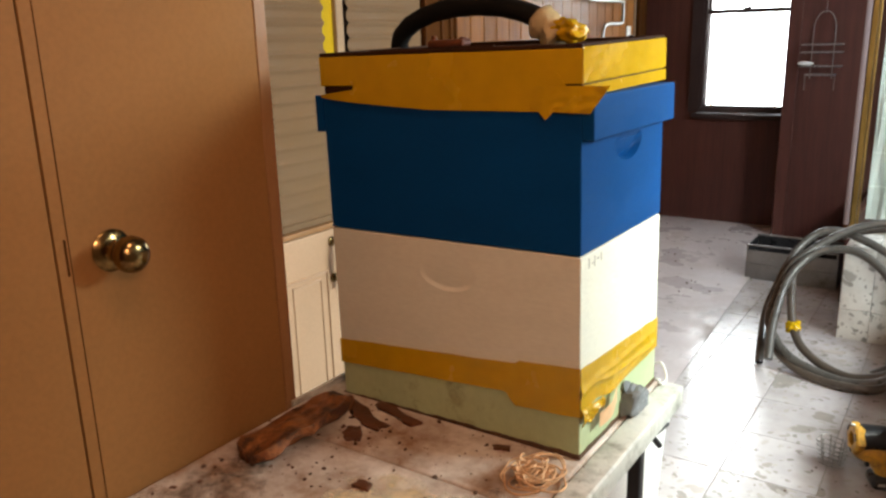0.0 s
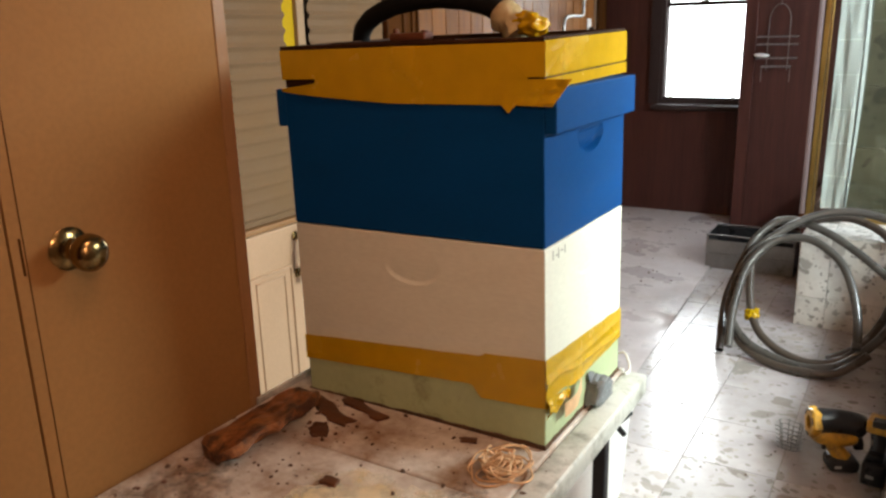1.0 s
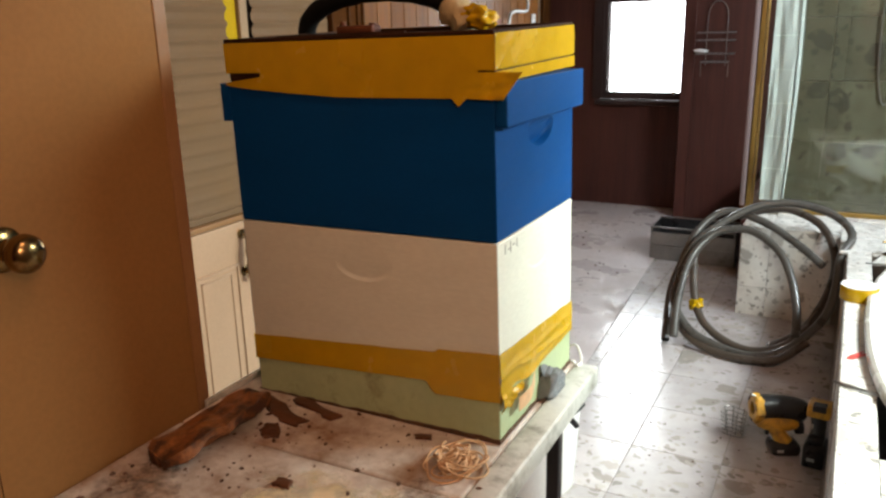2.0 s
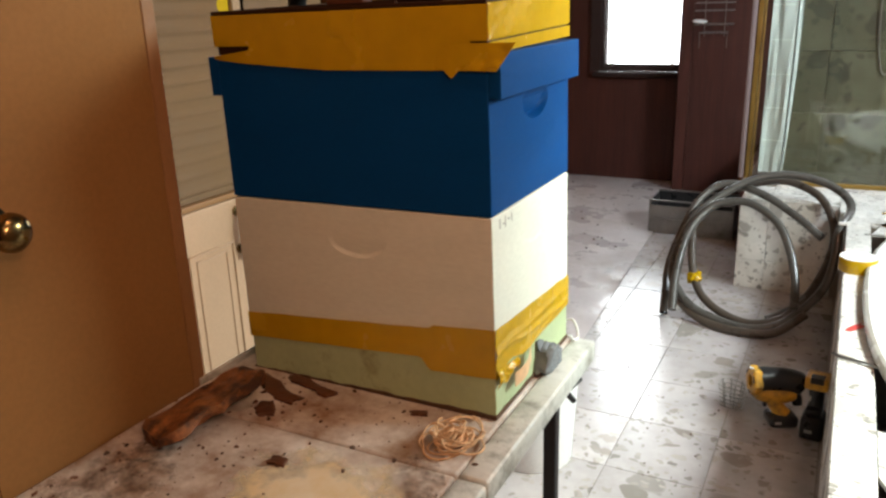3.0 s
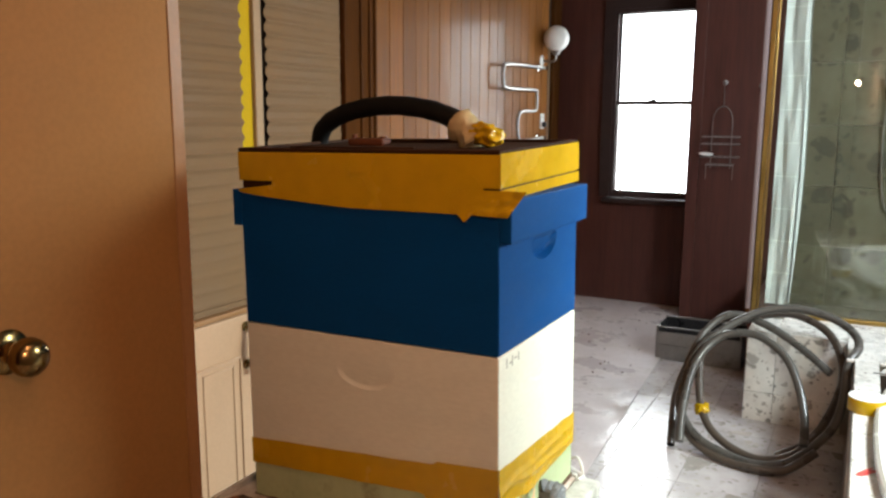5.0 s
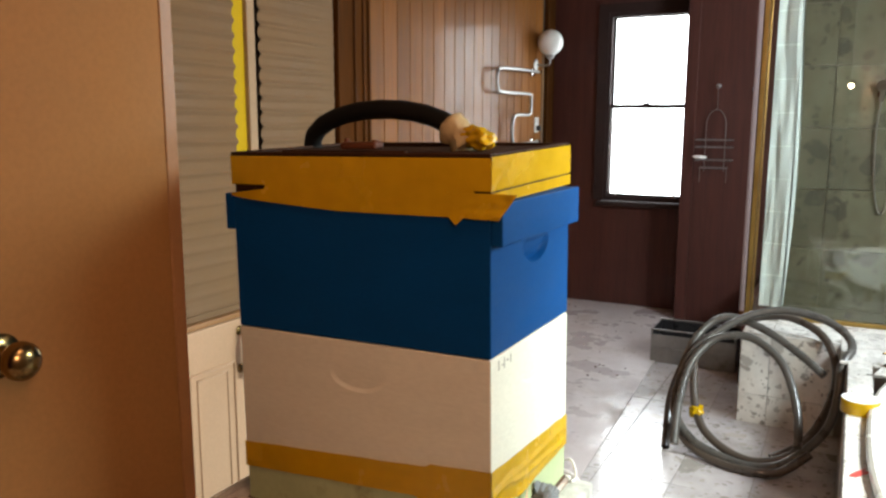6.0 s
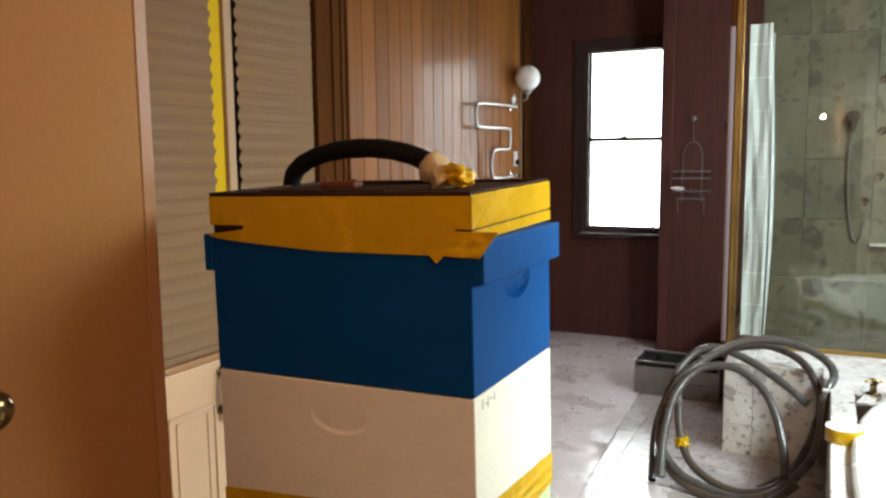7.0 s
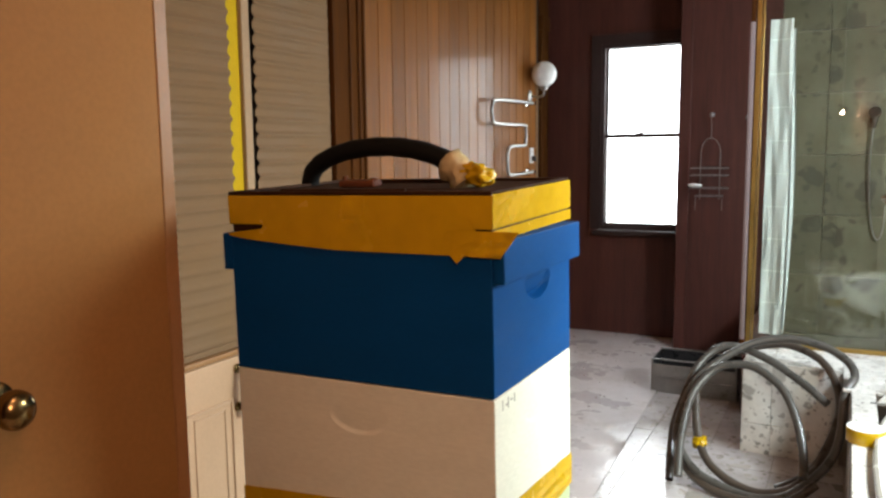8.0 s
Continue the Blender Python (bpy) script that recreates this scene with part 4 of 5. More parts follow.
crumbs("wall_crumbs", 40, -0.542, -0.40, -0.56, -0.12, TZ - 0.0030, 0.012, M_BARK2, "brown bark and wax crumbs heaped along the closet door", 15, lambda x, y: x > -0.53 + 0.10 * abs(noise.noise((y * 9, x * 9, 1))) + 0.05)
crumbs("slab_crumbs", 45, -0.52, -0.30, -0.30, -0.03, TZ - 0.0030, 0.012, M_BARK2, "dark crumbs round the comb slab", 16)


# outline of the wax patch that carries the painted highlight
def smear(u, v):
    a = v * 2 * math.pi
    r = u * (1 + 0.28 * noise.noise((math.cos(a) * 1.6, math.sin(a) * 1.6, 3)))
    return (0.25 * r * math.cos(a), 0.17 * r * math.sin(a), 0.0006 * (1 - u * u)), (0, 0, 1)


solo("wax_glare_patch", sheet(8, 40, smear, 0.0004), M_WAXGLARE, "thin glossy patch of wax and honey on the table, with a yellow highlight painted in", "wax", m=pose(-0.155, -0.29, TZ - 0.0026))


def stain(sx, sy):
    def f(u, v):
        a = v * 2 * math.pi
        return (sx * u * math.cos(a), sy * u * math.sin(a), 0.0003 * (1 - u)), (0, 0, 1)
    return sheet(6, 32, f, 0.0003)


for x, y, rz, sx, sy in ((-0.478, -0.42, -6, 0.062, 0.20), (-0.40, -0.40, 30, 0.09, 0.16), (-0.02, -0.25, 20, 0.05, 0.12)):
    solo("brown_stain", stain(sx, sy), M_STAIN, "patchy brown stain of wax and dirt on the table", "stain", "table stains", m=pose(x, y, TZ - 0.0029, 0, 0, rz))
crumbs("table_crumbs", 50, -0.53, 0.05, -0.62, -0.01, TZ - 0.0030, 0.013, M_CRUMB, "dark crumbs of propolis and dirt scattered on the table", 5)
crumbs("table_dust", 380, -0.54, 0.055, -0.64, -0.005, TZ - 0.0030, 0.0045, M_BARK2, "fine brown wax crumbs scattered on the table", 6)

# thin white cable behind the hive
solo("white_cable", tube(spline([(-0.01, 0.372, TZ + 0.022), (0.008, 0.378, TZ + 0.032), (0.022, 0.37, TZ + 0.020), (0.028, 0.36, TZ + 0.003), (0.024, 0.345, TZ + 0.0005)], 8), 0.0024, 8), M_BUCKET, "thin white cable looping behind the hive", "cable")

# bucket under the table
bk = thing("bucket", pose(-0.33, 1.05, 0), "white plastic bucket standing on the floor beyond the table", "bucket")
part("body", lathe([(0, 0.0), (0.125, 0.0), (0.128, 0.006), (0.148, 0.345), (0.156, 0.348), (0.156, 0.37), (0.150, 0.372), (0.145, 0.368), (0.124, 0.012), (0, 0.01)], 40), M_BUCKET, bk)
part("rim_band", lathe([(0.1465, 0.30), (0.155, 0.302), (0.155, 0.308), (0.147, 0.31)], 40), M_BUCKET, bk)
# ---------------------------------------------------------------- raised bath deck
DZ = 0.454
DX, DY = 0.512, 2.885          # side face and front face of the deck
TUB = (1.086, 1.62, 0.50, 1.02)   # centre and half sizes of the tub opening
bm = bmesh.new()
box(bm, DX + 0.012, SIDE_X, -0.4, 0.50, 0, DZ - 0.012)
box(bm, DX + 0.012, 0.58, 0.50, DY, 0, DZ - 0.012)
box(bm, 0.052 + 0.006, SIDE_X, DY + 0.012, 3.30, 0, DZ - 0.012)
box(bm, 0.58, SIDE_X, 2.6, DY + 0.012, 0, DZ - 0.012)
deck = setting("bath_deck", bm, M_GROUT, "raised bath surround clad in pale stone-chip tiles", "bath surround")


def tile_mesh(name, sx, sy, sz, mat, bevel=0.002):
    return finish(cube(0, sx, 0, sy, 0, sz, bevel, 1), name, mat)


def lay(parent, me, m):
    ob = new("tile", me)
    ob.parent = parent
    ob.matrix_local = m
    return ob


J = 0.0022
# front face: tiles on the face towards -y
me_cut = tile_mesh("tile", 0.134 - J, 0.012, 0.30 - J, M_DECK)
me_cut2 = tile_mesh("tile", 0.134 - J, 0.012, 0.148 - J, M_DECK)
me_ful = tile_mesh("tile", 0.30 - J, 0.012, 0.30 - J, M_DECK)
me_ful2 = tile_mesh("tile", 0.30 - J, 0.012, 0.148 - J, M_DECK)
X0 = 0.047
for z, a, b in ((0.0, me_cut2, me_ful2), (0.148, me_cut, me_ful)):
    lay(deck, a, Matrix.Translation((X0, DY, z)))
    lay(deck, b, Matrix.Translation((X0 + 0.134, DY, z)))
# end face of the projecting block towards -x
me_end = tile_mesh("tile", 0.012, 0.30 - J, 0.30 - J, M_DECK)
me_end2 = tile_mesh("tile", 0.012, 0.30 - J, 0.148 - J, M_DECK)
lay(deck, me_end, Matrix.Translation((X0 - 0.001, DY + 0.013, 0.148)))
lay(deck, me_end2, Matrix.Translation((X0 - 0.001, DY + 0.013, 0.0)))
# long side face towards -x
yy = DY - 0.30
while yy > -0.4:
    lay(deck, me_end, Matrix.Translation((DX, yy, 0.148)))
    lay(deck, me_end2, Matrix.Translation((DX, yy, 0.0)))
    yy -= 0.30
# top: a border of tiles round the tub opening
me_t1 = tile_mesh("tile", 0.30 - J, 0.30 - J, 0.012, M_DECK)
me_t2 = tile_mesh("tile", 0.134 - J, 0.30 - J, 0.012, M_DECK)
for i in range(7):
    x = X0 + 0.134 + 0.30 * i
    if x > SIDE_X:
        break
    lay(deck, me_t1, Matrix.Translation((x, DY, DZ - 0.012)))
    if x > 0.45:
        lay(deck, me_t1, Matrix.Translation((x, DY - 0.30, DZ - 0.012)))
lay(deck, me_t2, Matrix.Translation((X0, DY, DZ - 0.012)))
me_t3 = tile_mesh("tile", 0.30 - J, 0.112 - J, 0.012, M_DECK)
for i in range(6):
    lay(deck, me_t3, Matrix.Translation((X0 + 0.134 + 0.30 * i, DY + 0.30, DZ - 0.012)))
me_t4 = tile_mesh("tile", 0.090, 0.30 - J, 0.012, M_DECK)
yy = DY - 0.60
while yy > -0.4:
    lay(deck, me_t1 if yy < 0.1 else me_t4, Matrix.Translation((DX + 0.001, yy, DZ - 0.012)))
    yy -= 0.30

# tub: an oval shell let into the deck, its rim lapping over the tiles
tub = thing("bathtub", pose(TUB[0], TUB[1], DZ), "white oval acrylic spa bath with a raised grey-edged rim", "bathtub")


def oval(rings, mat_seg=72):
    bm = bmesh.new()
    rows = []
    for k, z in rings:
        row = []
        for i in range(mat_seg):
            a = 2 * math.pi * i / mat_seg
            c, s = math.cos(a), math.sin(a)
            e = 0.8
            row.append(bm.verts.new((math.copysign(abs(c) ** e, c) * (TUB[2] + k), math.copysign(abs(s) ** e, s) * (TUB[3] + k), z)))
        rows.append(row)
    for a, b in zip(rows, rows[1:]):
        for i in range(mat_seg):
            bm.faces.new((a[i], a[(i + 1) % mat_seg], b[(i + 1) % mat_seg], b[i]))
    return bm, rows


# deck top between the outer tiles and the tub
bm = bmesh.new()
inner, outer, inner_low, outer_low = [], [], [], []
x0, x1, y0, y1 = DX + 0.093, SIDE_X - 0.001, 0.45, 2.58
for i in range(72):
    a = 2 * math.pi * i / 72
    k, s = math.cos(a), math.sin(a)
    px, py = math.copysign(abs(k) ** 0.8, k) * (TUB[2] - 0.004), math.copysign(abs(s) ** 0.8, s) * (TUB[3] - 0.004)
    far = min((x1 - TUB[0]) / k if k > 1e-6 else (x0 - TUB[0]) / k if k < -1e-6 else 99, (y1 - TUB[1]) / s if s > 1e-6 else (y0 - TUB[1]) / s if s < -1e-6 else 99)
    qx, qy = k * far, s * far
    if (qx - px) * k + (qy - py) * s < 0.004:
        qx, qy = px + 0.004 * k, py + 0.004 * s
    for z, low, high in ((DZ - 0.012, inner_low, outer_low), (DZ - 0.001, inner, outer)):
        low.append(bm.verts.new((TUB[0] + px, TUB[1] + py, z)))
        high.append(bm.verts.new((TUB[0] + qx, TUB[1] + qy, z)))
for i in range(72):
    j = (i + 1) % 72
    bm.faces.new((inner[i], inner[j], outer[j], outer[i]))
    bm.faces.new((inner_low[i], outer_low[i], outer_low[j], inner_low[j]))
    bm.faces.new((inner[i], inner_low[i], inner_low[j], inner[j]))
    bm.faces.new((outer[i], outer[j], outer_low[j], outer_low[i]))
part("deck_top", bm, M_DECK, deck)

bm, rows = oval([(0.0, 0.036), (-0.03, 0.040), (-0.055, 0.036), (-0.075, 0.02), (-0.10, -0.08), (-0.15, -0.30), (-0.22, -0.36), (-0.40, -0.375)])
bm.faces.new(rows[-1])
part("shell", bm, M_TUB, tub)
bm, rows = oval([(0.0, 0.0015), (0.012, 0.004), (0.015, 0.018), (0.010, 0.032), (0.0, 0.036)])
part("rim_edge", bm, M_TUBRIM, tub, "grey-brown outer edge of the rim")
for k, a in enumerate((2.62, 2.84, 3.06, 3.28, 3.5)):
    c, s = math.cos(a), math.sin(a)
    x, y = math.copysign(abs(c) ** 0.8, c) * (TUB[2] - 0.092), math.copysign(abs(s) ** 0.8, s) * (TUB[3] - 0.092)
    part("jet", lathe([(0, 0), (0.022, 0), (0.024, 0.004), (0.016, 0.007), (0.010, 0.004), (0, 0.004)], 20), M_CHROME, tub, "chrome spa jet", pose(x, y, -0.05 - 0.02 * (k % 2), 0, 78, math.degrees(math.atan2(-s, -c))))

# brass tap set on the deck
tp = thing("bath_tap", pose(0.672, 2.60, DZ), "brass bath tap with cross handles on the deck", "tap")
part("body", lathe([(0, 0), (0.028, 0), (0.029, 0.004), (0.016, 0.010), (0.012, 0.030), (0.015, 0.042), (0, 0.046)], 24), M_BRASS, tp)
bm = bmesh.new()
for a in (20, 110):
    d = Vector((math.cos(radians(a)), math.sin(radians(a)), 0)) * 0.036
    rod(bm, Vector((0, 0, 0.056)) - d, Vector((0, 0, 0.056)) + d, 0.0055, seg=10)
bmesh.ops.create_uvsphere(bm, u_segments=14, v_segments=8, radius=0.012, matrix=Matrix.Translation((0, 0, 0.058)))
part("cross_handle", bm, M_BRASS, tp)
part("second_valve", lathe([(0, 0), (0.026, 0), (0.027, 0.004), (0.014, 0.010), (0.011, 0.040), (0.020, 0.046), (0.020, 0.06), (0, 0.064)], 24), M_BRASS, tp, "", pose(0.13, -0.01, 0))
part("spout", tube(spline([(0.07, 0, 0.0), (0.07, 0, 0.06), (0.072, -0.04, 0.085), (0.075, -0.10, 0.075)], 8), 0.011, 14), M_BRASS, tp)
solo("metal_strip", cube(-0.035, 0.035, -0.004, 0.004, 0, 0.004, 0.0015), M_STEEL, "small flat metal strip lying on the deck", "strip", m=pose(0.615, 2.43, DZ, 0, 0, -4))

# roll of yellow tape
roll = thing("tape_roll", pose(0.556, 1.955, DZ, 0, 0, 20), "roll of yellow tape lying flat on the bath deck", "tape roll")
part("tape", lathe([(0.041, 0.0), (0.062, 0.0), (0.0625, 0.001), (0.0625, 0.049), (0.062, 0.05), (0.041, 0.05), (0.041, 0.0)], 48), M_YTAPE, roll)
part("core", lathe([(0.0375, 0.0005), (0.0408, 0.0005), (0.0408, 0.0495), (0.0375, 0.0495), (0.0375, 0.0005)], 48), M_CORE, roll, "dark cardboard core")
part("side_label", lathe([(0.0415, 0.0502), (0.0615, 0.0502), (0.0615, 0.0506), (0.0415, 0.0506), (0.0415, 0.0502)], 48), M_WHITE, roll, "white paper side of the roll")

# red smear and long screwdriver
bm = bmesh.new()
pp = [(0.0, 0.0), (0.03, 0.012), (0.055, 0.02), (0.075, 0.03), (0.05, 0.036), (0.07, 0.05), (0.035, 0.04), (0.012, 0.03), (-0.015, 0.012)]
top = [bm.verts.new((x, y, 0.0016)) for x, y in pp]
bot = [bm.verts.new((x, y, 0)) for x, y in pp]
bm.faces.new(top)
for i in range(len(pp)):
    bm.faces.new((top[i], top[i - 1], bot[i - 1], bot[i]))
solo("red_rag_scrap", bm, M_RED, "torn scrap of red plastic on the bath deck", "scrap", m=pose(0.545, 1.36, DZ + 0.0004, 0, 0, 35))
sd = thing("screwdriver", pose(0.515, 1.162, DZ + 0.006, 0, 0, -24), "long steel screwdriver lying over the deck edge", "screwdriver")
part("shaft", tube([Vector((-0.02, 0, 0)), Vector((0.0, 0, 0)), Vector((0.20, 0.0, 0.004))], 0.0045, 10), M_STEEL, sd)
bm = lathe([(0, 0), (0.011, 0.002), (0.015, 0.02), (0.013, 0.05), (0.016, 0.085), (0.010, 0.1), (0, 0.102)], 18)
part("grip", bm, M_DRILLB, sd, "black grip", pose(0.20, 0.0, 0.010, 0, 90, 0))

# ---------------------------------------------------------------- shower
sh = setting("shower_wall", cube(0.022, SIDE_X, COL_Y + 0.010, COL_Y + 0.0118, 0, CEIL), M_GROUT, "olive stone-tiled shower back wall, stained", "wall")
ts = 0.405
me_sh = tile_mesh("tile", ts - 0.003, 0.010, ts - 0.003, M_SHOWER)
VX = 0.315
for i in range(-1, 5):
    for j in range(0, 7):
        x, z = VX + i * ts, 0.215 + (j - 1) * ts
        if x < 0.0:
            continue
        me_use = me_sh
        if z + ts > CEIL + 0.2 or z < -0.3:
            continue
        lay(sh, me_use, Matrix.Translation((x, COL_Y - 0.0005 * ((i + j) % 3), z)))
me_edge = tile_mesh("tile", VX - 0.024, 0.010, ts - 0.003, M_SHOWER)
for j in range(0, 7):
    lay(sh, me_edge, Matrix.Translation((0.022, COL_Y, 0.215 + (j - 1) * ts)))

scr = thing("shower_screen", pose(0, 3.24, DZ, 0, 0, 3.1), "clear glass shower screen in a gold frame on the deck", "shower screen")
SH = 1.98
part("post", cube(0.014, 0.040, -0.016, 0.016, 0, SH, 0.004), M_GOLD, scr)
part("wall_channel", cube(-0.012, 0.010, -0.013, 0.013, 0, SH + 0.1, 0.003), M_JAMB, scr, "brown channel beside the post")
part("sill_rail", cube(0.041, SIDE_X - 0.002, -0.014, 0.014, 0, 0.022, 0.003), M_GOLD, scr)
part("head_rail", cube(0.041, SIDE_X - 0.002, -0.014, 0.014, SH - 0.03, SH, 0.003), M_GOLD, scr)
part("inner_bead", cube(0.043, 0.053, -0.022, -0.004, 0.022, SH - 0.03, 0.002), M_GOLD, scr)
part("pane", cube(0.0415, SIDE_X - 0.004, -0.003, 0.003, 0.020, SH - 0.031), M_SCREEN, scr).visible_shadow = False
bm = lathe([(0, 0), (0.008, 0), (0.009, 0.006), (0.004, 0.012), (0, 0.012)], 14)
part("foot_screw", bm, M_CHROME, scr, "chrome fixing screw", pose(0.018, -0.022, 0.004))


def curtain(u, v):
    z = 0.02 + v * 1.665
    w = 0.108 + 0.010 * math.sin(v * 3.0)
    x = 0.062 + u * w
    y = 0.006 * math.sin(u * 5 + 0.5 * math.sin(v * 4)) + 0.012 * noise.noise((u * 4, v * 5, 2))
    return (x, y, z), (0, -1, 0)


cu = thing("shower_curtain", pose(0, 3.44, DZ), "pale bluish white shower curtain with faint level lines across it, drawn aside", "curtain")
body = part("drop", sheet(40, 40, curtain, 0.001), M_CURTAIN, cu)
for k in range(1, 10):
    v = k / 9.6
    line = [Vector(curtain(i / 40, v)[0]) + Vector((0, -0.0015, 0)) for i in range(41)]
    part("print_line", tube(line, 0.0016, 5), M_PINE, cu, "faint grey level line")


def curtain2(u, v):
    z = 0.02 + v * 1.62
    return (0.168 + u * (0.012 + 0.026 * math.sin(min(1, v * 1.1) * 3.0)), 0.05 + 0.01 * math.sin(u * 8 + v * 2), z), (0, -1, 0)


part("back_fold", sheet(12, 30, curtain2, 0.001), M_CURTAIN, cu)
part("outer_fold", sheet(4, 20, lambda u, v: ((-0.012 + u * 0.024, -0.225 - 0.004 * math.sin(u * 3 + v), 0.03 + v * 1.62), (0, -1, 0)), 0.001), M_CURT2, cu, "strip of curtain outside the frame")

# hand shower with taps on the shower wall
hs = thing("hand_shower", pose(0.585, COL_Y - 0.002, 0), "chrome hand shower with a hanging hose and cross taps", "shower")
bm = lathe([(0, 0), (0.022, 0), (0.024, 0.006), (0.012, 0.014), (0.010, 0.05), (0, 0.05)], 20)
part("wall_bracket", bm, M_BRASS, hs, "", pose(0, 0, 1.645, 90, 0, 0))
bm = bmesh.new()
rod(bm, (0, -0.05, 1.60), (0.006, -0.075, 1.69), 0.012, 0.02)
rod(bm, (0.006, -0.075, 1.69), (0.0, -0.10, 1.70), 0.034, 0.036)
part("rose", bm, M_STEEL, hs)
part("hose", tube(spline([(0, -0.05, 1.60), (-0.012, -0.04, 1.40), (0.0, -0.03, 1.10), (0.03, -0.03, 0.92), (0.062, -0.03, 0.88), (0.085, -0.03, 0.96), (0.092, -0.03, 1.10)], 10), 0.0055, 10), M_STEEL, hs)
for x, z in ((0.092, 1.145), (0.17, 1.31), (0.17, 1.93), (0.17, 1.60)):
    bm = lathe([(0, 0), (0.024, 0), (0.025, 0.004), (0.010, 0.012), (0.010, 0.04), (0, 0.04)], 18)
    for a in (0, 90):
        d = Vector((math.cos(radians(a)), math.sin(radians(a)), 0)) * 0.03
        rod(bm, Vector((0, 0, 0.045)) - d, Vector((0, 0, 0.045)) + d, 0.005, seg=8)
    part("cross_tap", bm, M_CHROME, hs, "chrome cross tap", pose(x, 0, z, 90, 0, 0))
bm = cube(0.13, 0.25, -0.09, 0.0, 0.86, 0.872, 0.003)
part("soap_shelf", bm, M_WHITE, hs, "white soap shelf")

# ---------------------------------------------------------------- wire caddy and hooks on the partition
cd = thing("shower_caddy", pose(-0.415, COL_Y, 0), "thin chrome wire shower caddy hanging from a hook, soap in it", "caddy")
bm = lathe([(0, 0), (0.018, 0), (0.019, 0.004), (0.008, 0.010), (0.006, 0.028), (0, 0.03)], 18)
part("hook", bm, M_WIRE, cd, "chrome robe hook", pose(0.0, 0, 1.715, 90, 0, 0))
bm = bmesh.new()
tube(spline([(0.0, -0.028, 1.72), (0.0, -0.030, 1.69), (0.0, -0.02, 1.66), (0, -0.012, 1.60), (0, -0.012, 1.545)], 6), 0.0022, 6, bm=bm)
tube(spline([(-0.066, -0.02, 1.12), (-0.066, -0.02, 1.40), (-0.062, -0.02, 1.48), (-0.036, -0.02, 1.535), (0, -0.02, 1.552), (0.036, -0.02, 1.535), (0.062, -0.02, 1.48), (0.066, -0.02, 1.40), (0.066, -0.02, 1.12)], 8), 0.003, 6, bm=bm)
part("hanger", bm, M_WIRE, cd)
for z in (1.345, 1.295, 1.205, 1.15):
    bm = bmesh.new()
    w = 0.125 if z > 1.18 else 0.09
    tube([Vector(p) for p in ((-w, -0.012, z), (w, -0.012, z), (w, -0.09, z - 0.005), (-w, -0.09, z - 0.005))], 0.0028, 6, True, bm)
    ws = part("wire_shelf", bm, M_WIRE, cd)
    for i in range(7):
        x = -w + (i + 0.5) * 2 * w / 7
        part("cross_wire", tube([Vector((x, -0.012, z)), Vector((x, -0.09, z - 0.005))], 0.0014, 5), M_WIRE, ws)
for x in (-0.09, 0.09):
    part("wire_leg", tube(spline([(x, -0.05, 1.15), (x, -0.05, 1.08), (x, -0.052, 1.045)], 4), 0.0025, 6), M_WIRE, cd)
solo("soap_bar", lump((0.10, 0.05, 0.028), 3, 0.08, 3), M_BUCKET, "white bar of soap in the wire caddy", "soap", m=pose(-0.51, COL_Y - 0.05, 1.2065, 0, 3, 4))
hk = thing("robe_hook", pose(-0.176, COL_Y, 1.69), "chrome robe hook on the dark partition", "hook")
part("rose", lathe([(0, 0), (0.018, 0), (0.019, 0.004), (0.008, 0.010), (0.006, 0.028), (0, 0.03)], 18), M_WIRE, hk, "", pose(0, 0, 0, 90, 0, 0))
part("prong", tube(spline([(0, -0.02, 0), (0, -0.035, -0.012), (0, -0.03, -0.05), (0, -0.045, -0.06)], 6), 0.005, 8), M_WIRE, hk)

# ---------------------------------------------------------------- towel rail, globe lamp and outlet on the lined wall
tr = thing("towel_rail", pose(LEFT_X, 0, 0), "chrome serpentine heated towel rail on the timber wall", "towel rail")
RX = 0.055
snake = [(RX, 4.60, 1.835), (RX, 3.93, 1.825), (RX, 3.83, 1.79), (RX, 3.83, 1.70), (RX, 3.90, 1.665), (RX, 4.40, 1.665), (RX, 4.44, 1.64), (RX, 4.44, 1.54), (RX, 4.40, 1.515),
         (RX, 4.18, 1.51), (RX, 4.10, 1.47), (RX, 4.10, 1.34), (RX, 4.18, 1.305), (RX, 4.60, 1.315)]
part("pipe", tube(spline(snake, 7), 0.0115, 14), M_RAIL, tr)
for y, z in ((4.60, 1.835), (4.60, 1.315)):
    part("wall_boss", lathe([(0, 0), (0.028, 0), (0.029, 0.006), (0.016, 0.012), (0.015, RX + 0.014), (0, RX + 0.016)], 18), M_CHROME, tr, "chrome wall boss", pose(0, y, z, 0, 90, 0))


def globe_lamp(m, label, r=0.096):
    g = thing("globe_lamp", m, label, "lamp", "globe wall lamps")
    part("back_plate", lathe([(0, 0), (0.045, 0), (0.046, 0.006), (0.030, 0.014), (0.012, 0.018), (0, 0.018)], 24), M_RAIL, g, "", pose(0, 0, -0.155, 0, 90, 0))
    part("arm", tube(spline([(0.01, 0, -0.155), (0.07, 0, -0.165), (0.11, 0, -0.15), (0.115, 0, -0.105)], 8), 0.007, 10), M_RAIL, g)
    part("cup", lathe([(0, -0.115), (0.022, -0.115), (0.026, -0.108), (0.040, -0.088), (0.038, -0.086), (0, -0.086)], 24), M_RAIL, g, "", pose(0.115, 0, 0))
    bm = bmesh.new()
    bmesh.ops.create_uvsphere(bm, u_segments=36, v_segments=20, radius=r)
    part("globe", bm, M_GLOBE, g, "round opal glass shade", pose(0.115, 0, -0.088 + r * 0.95))
    return g


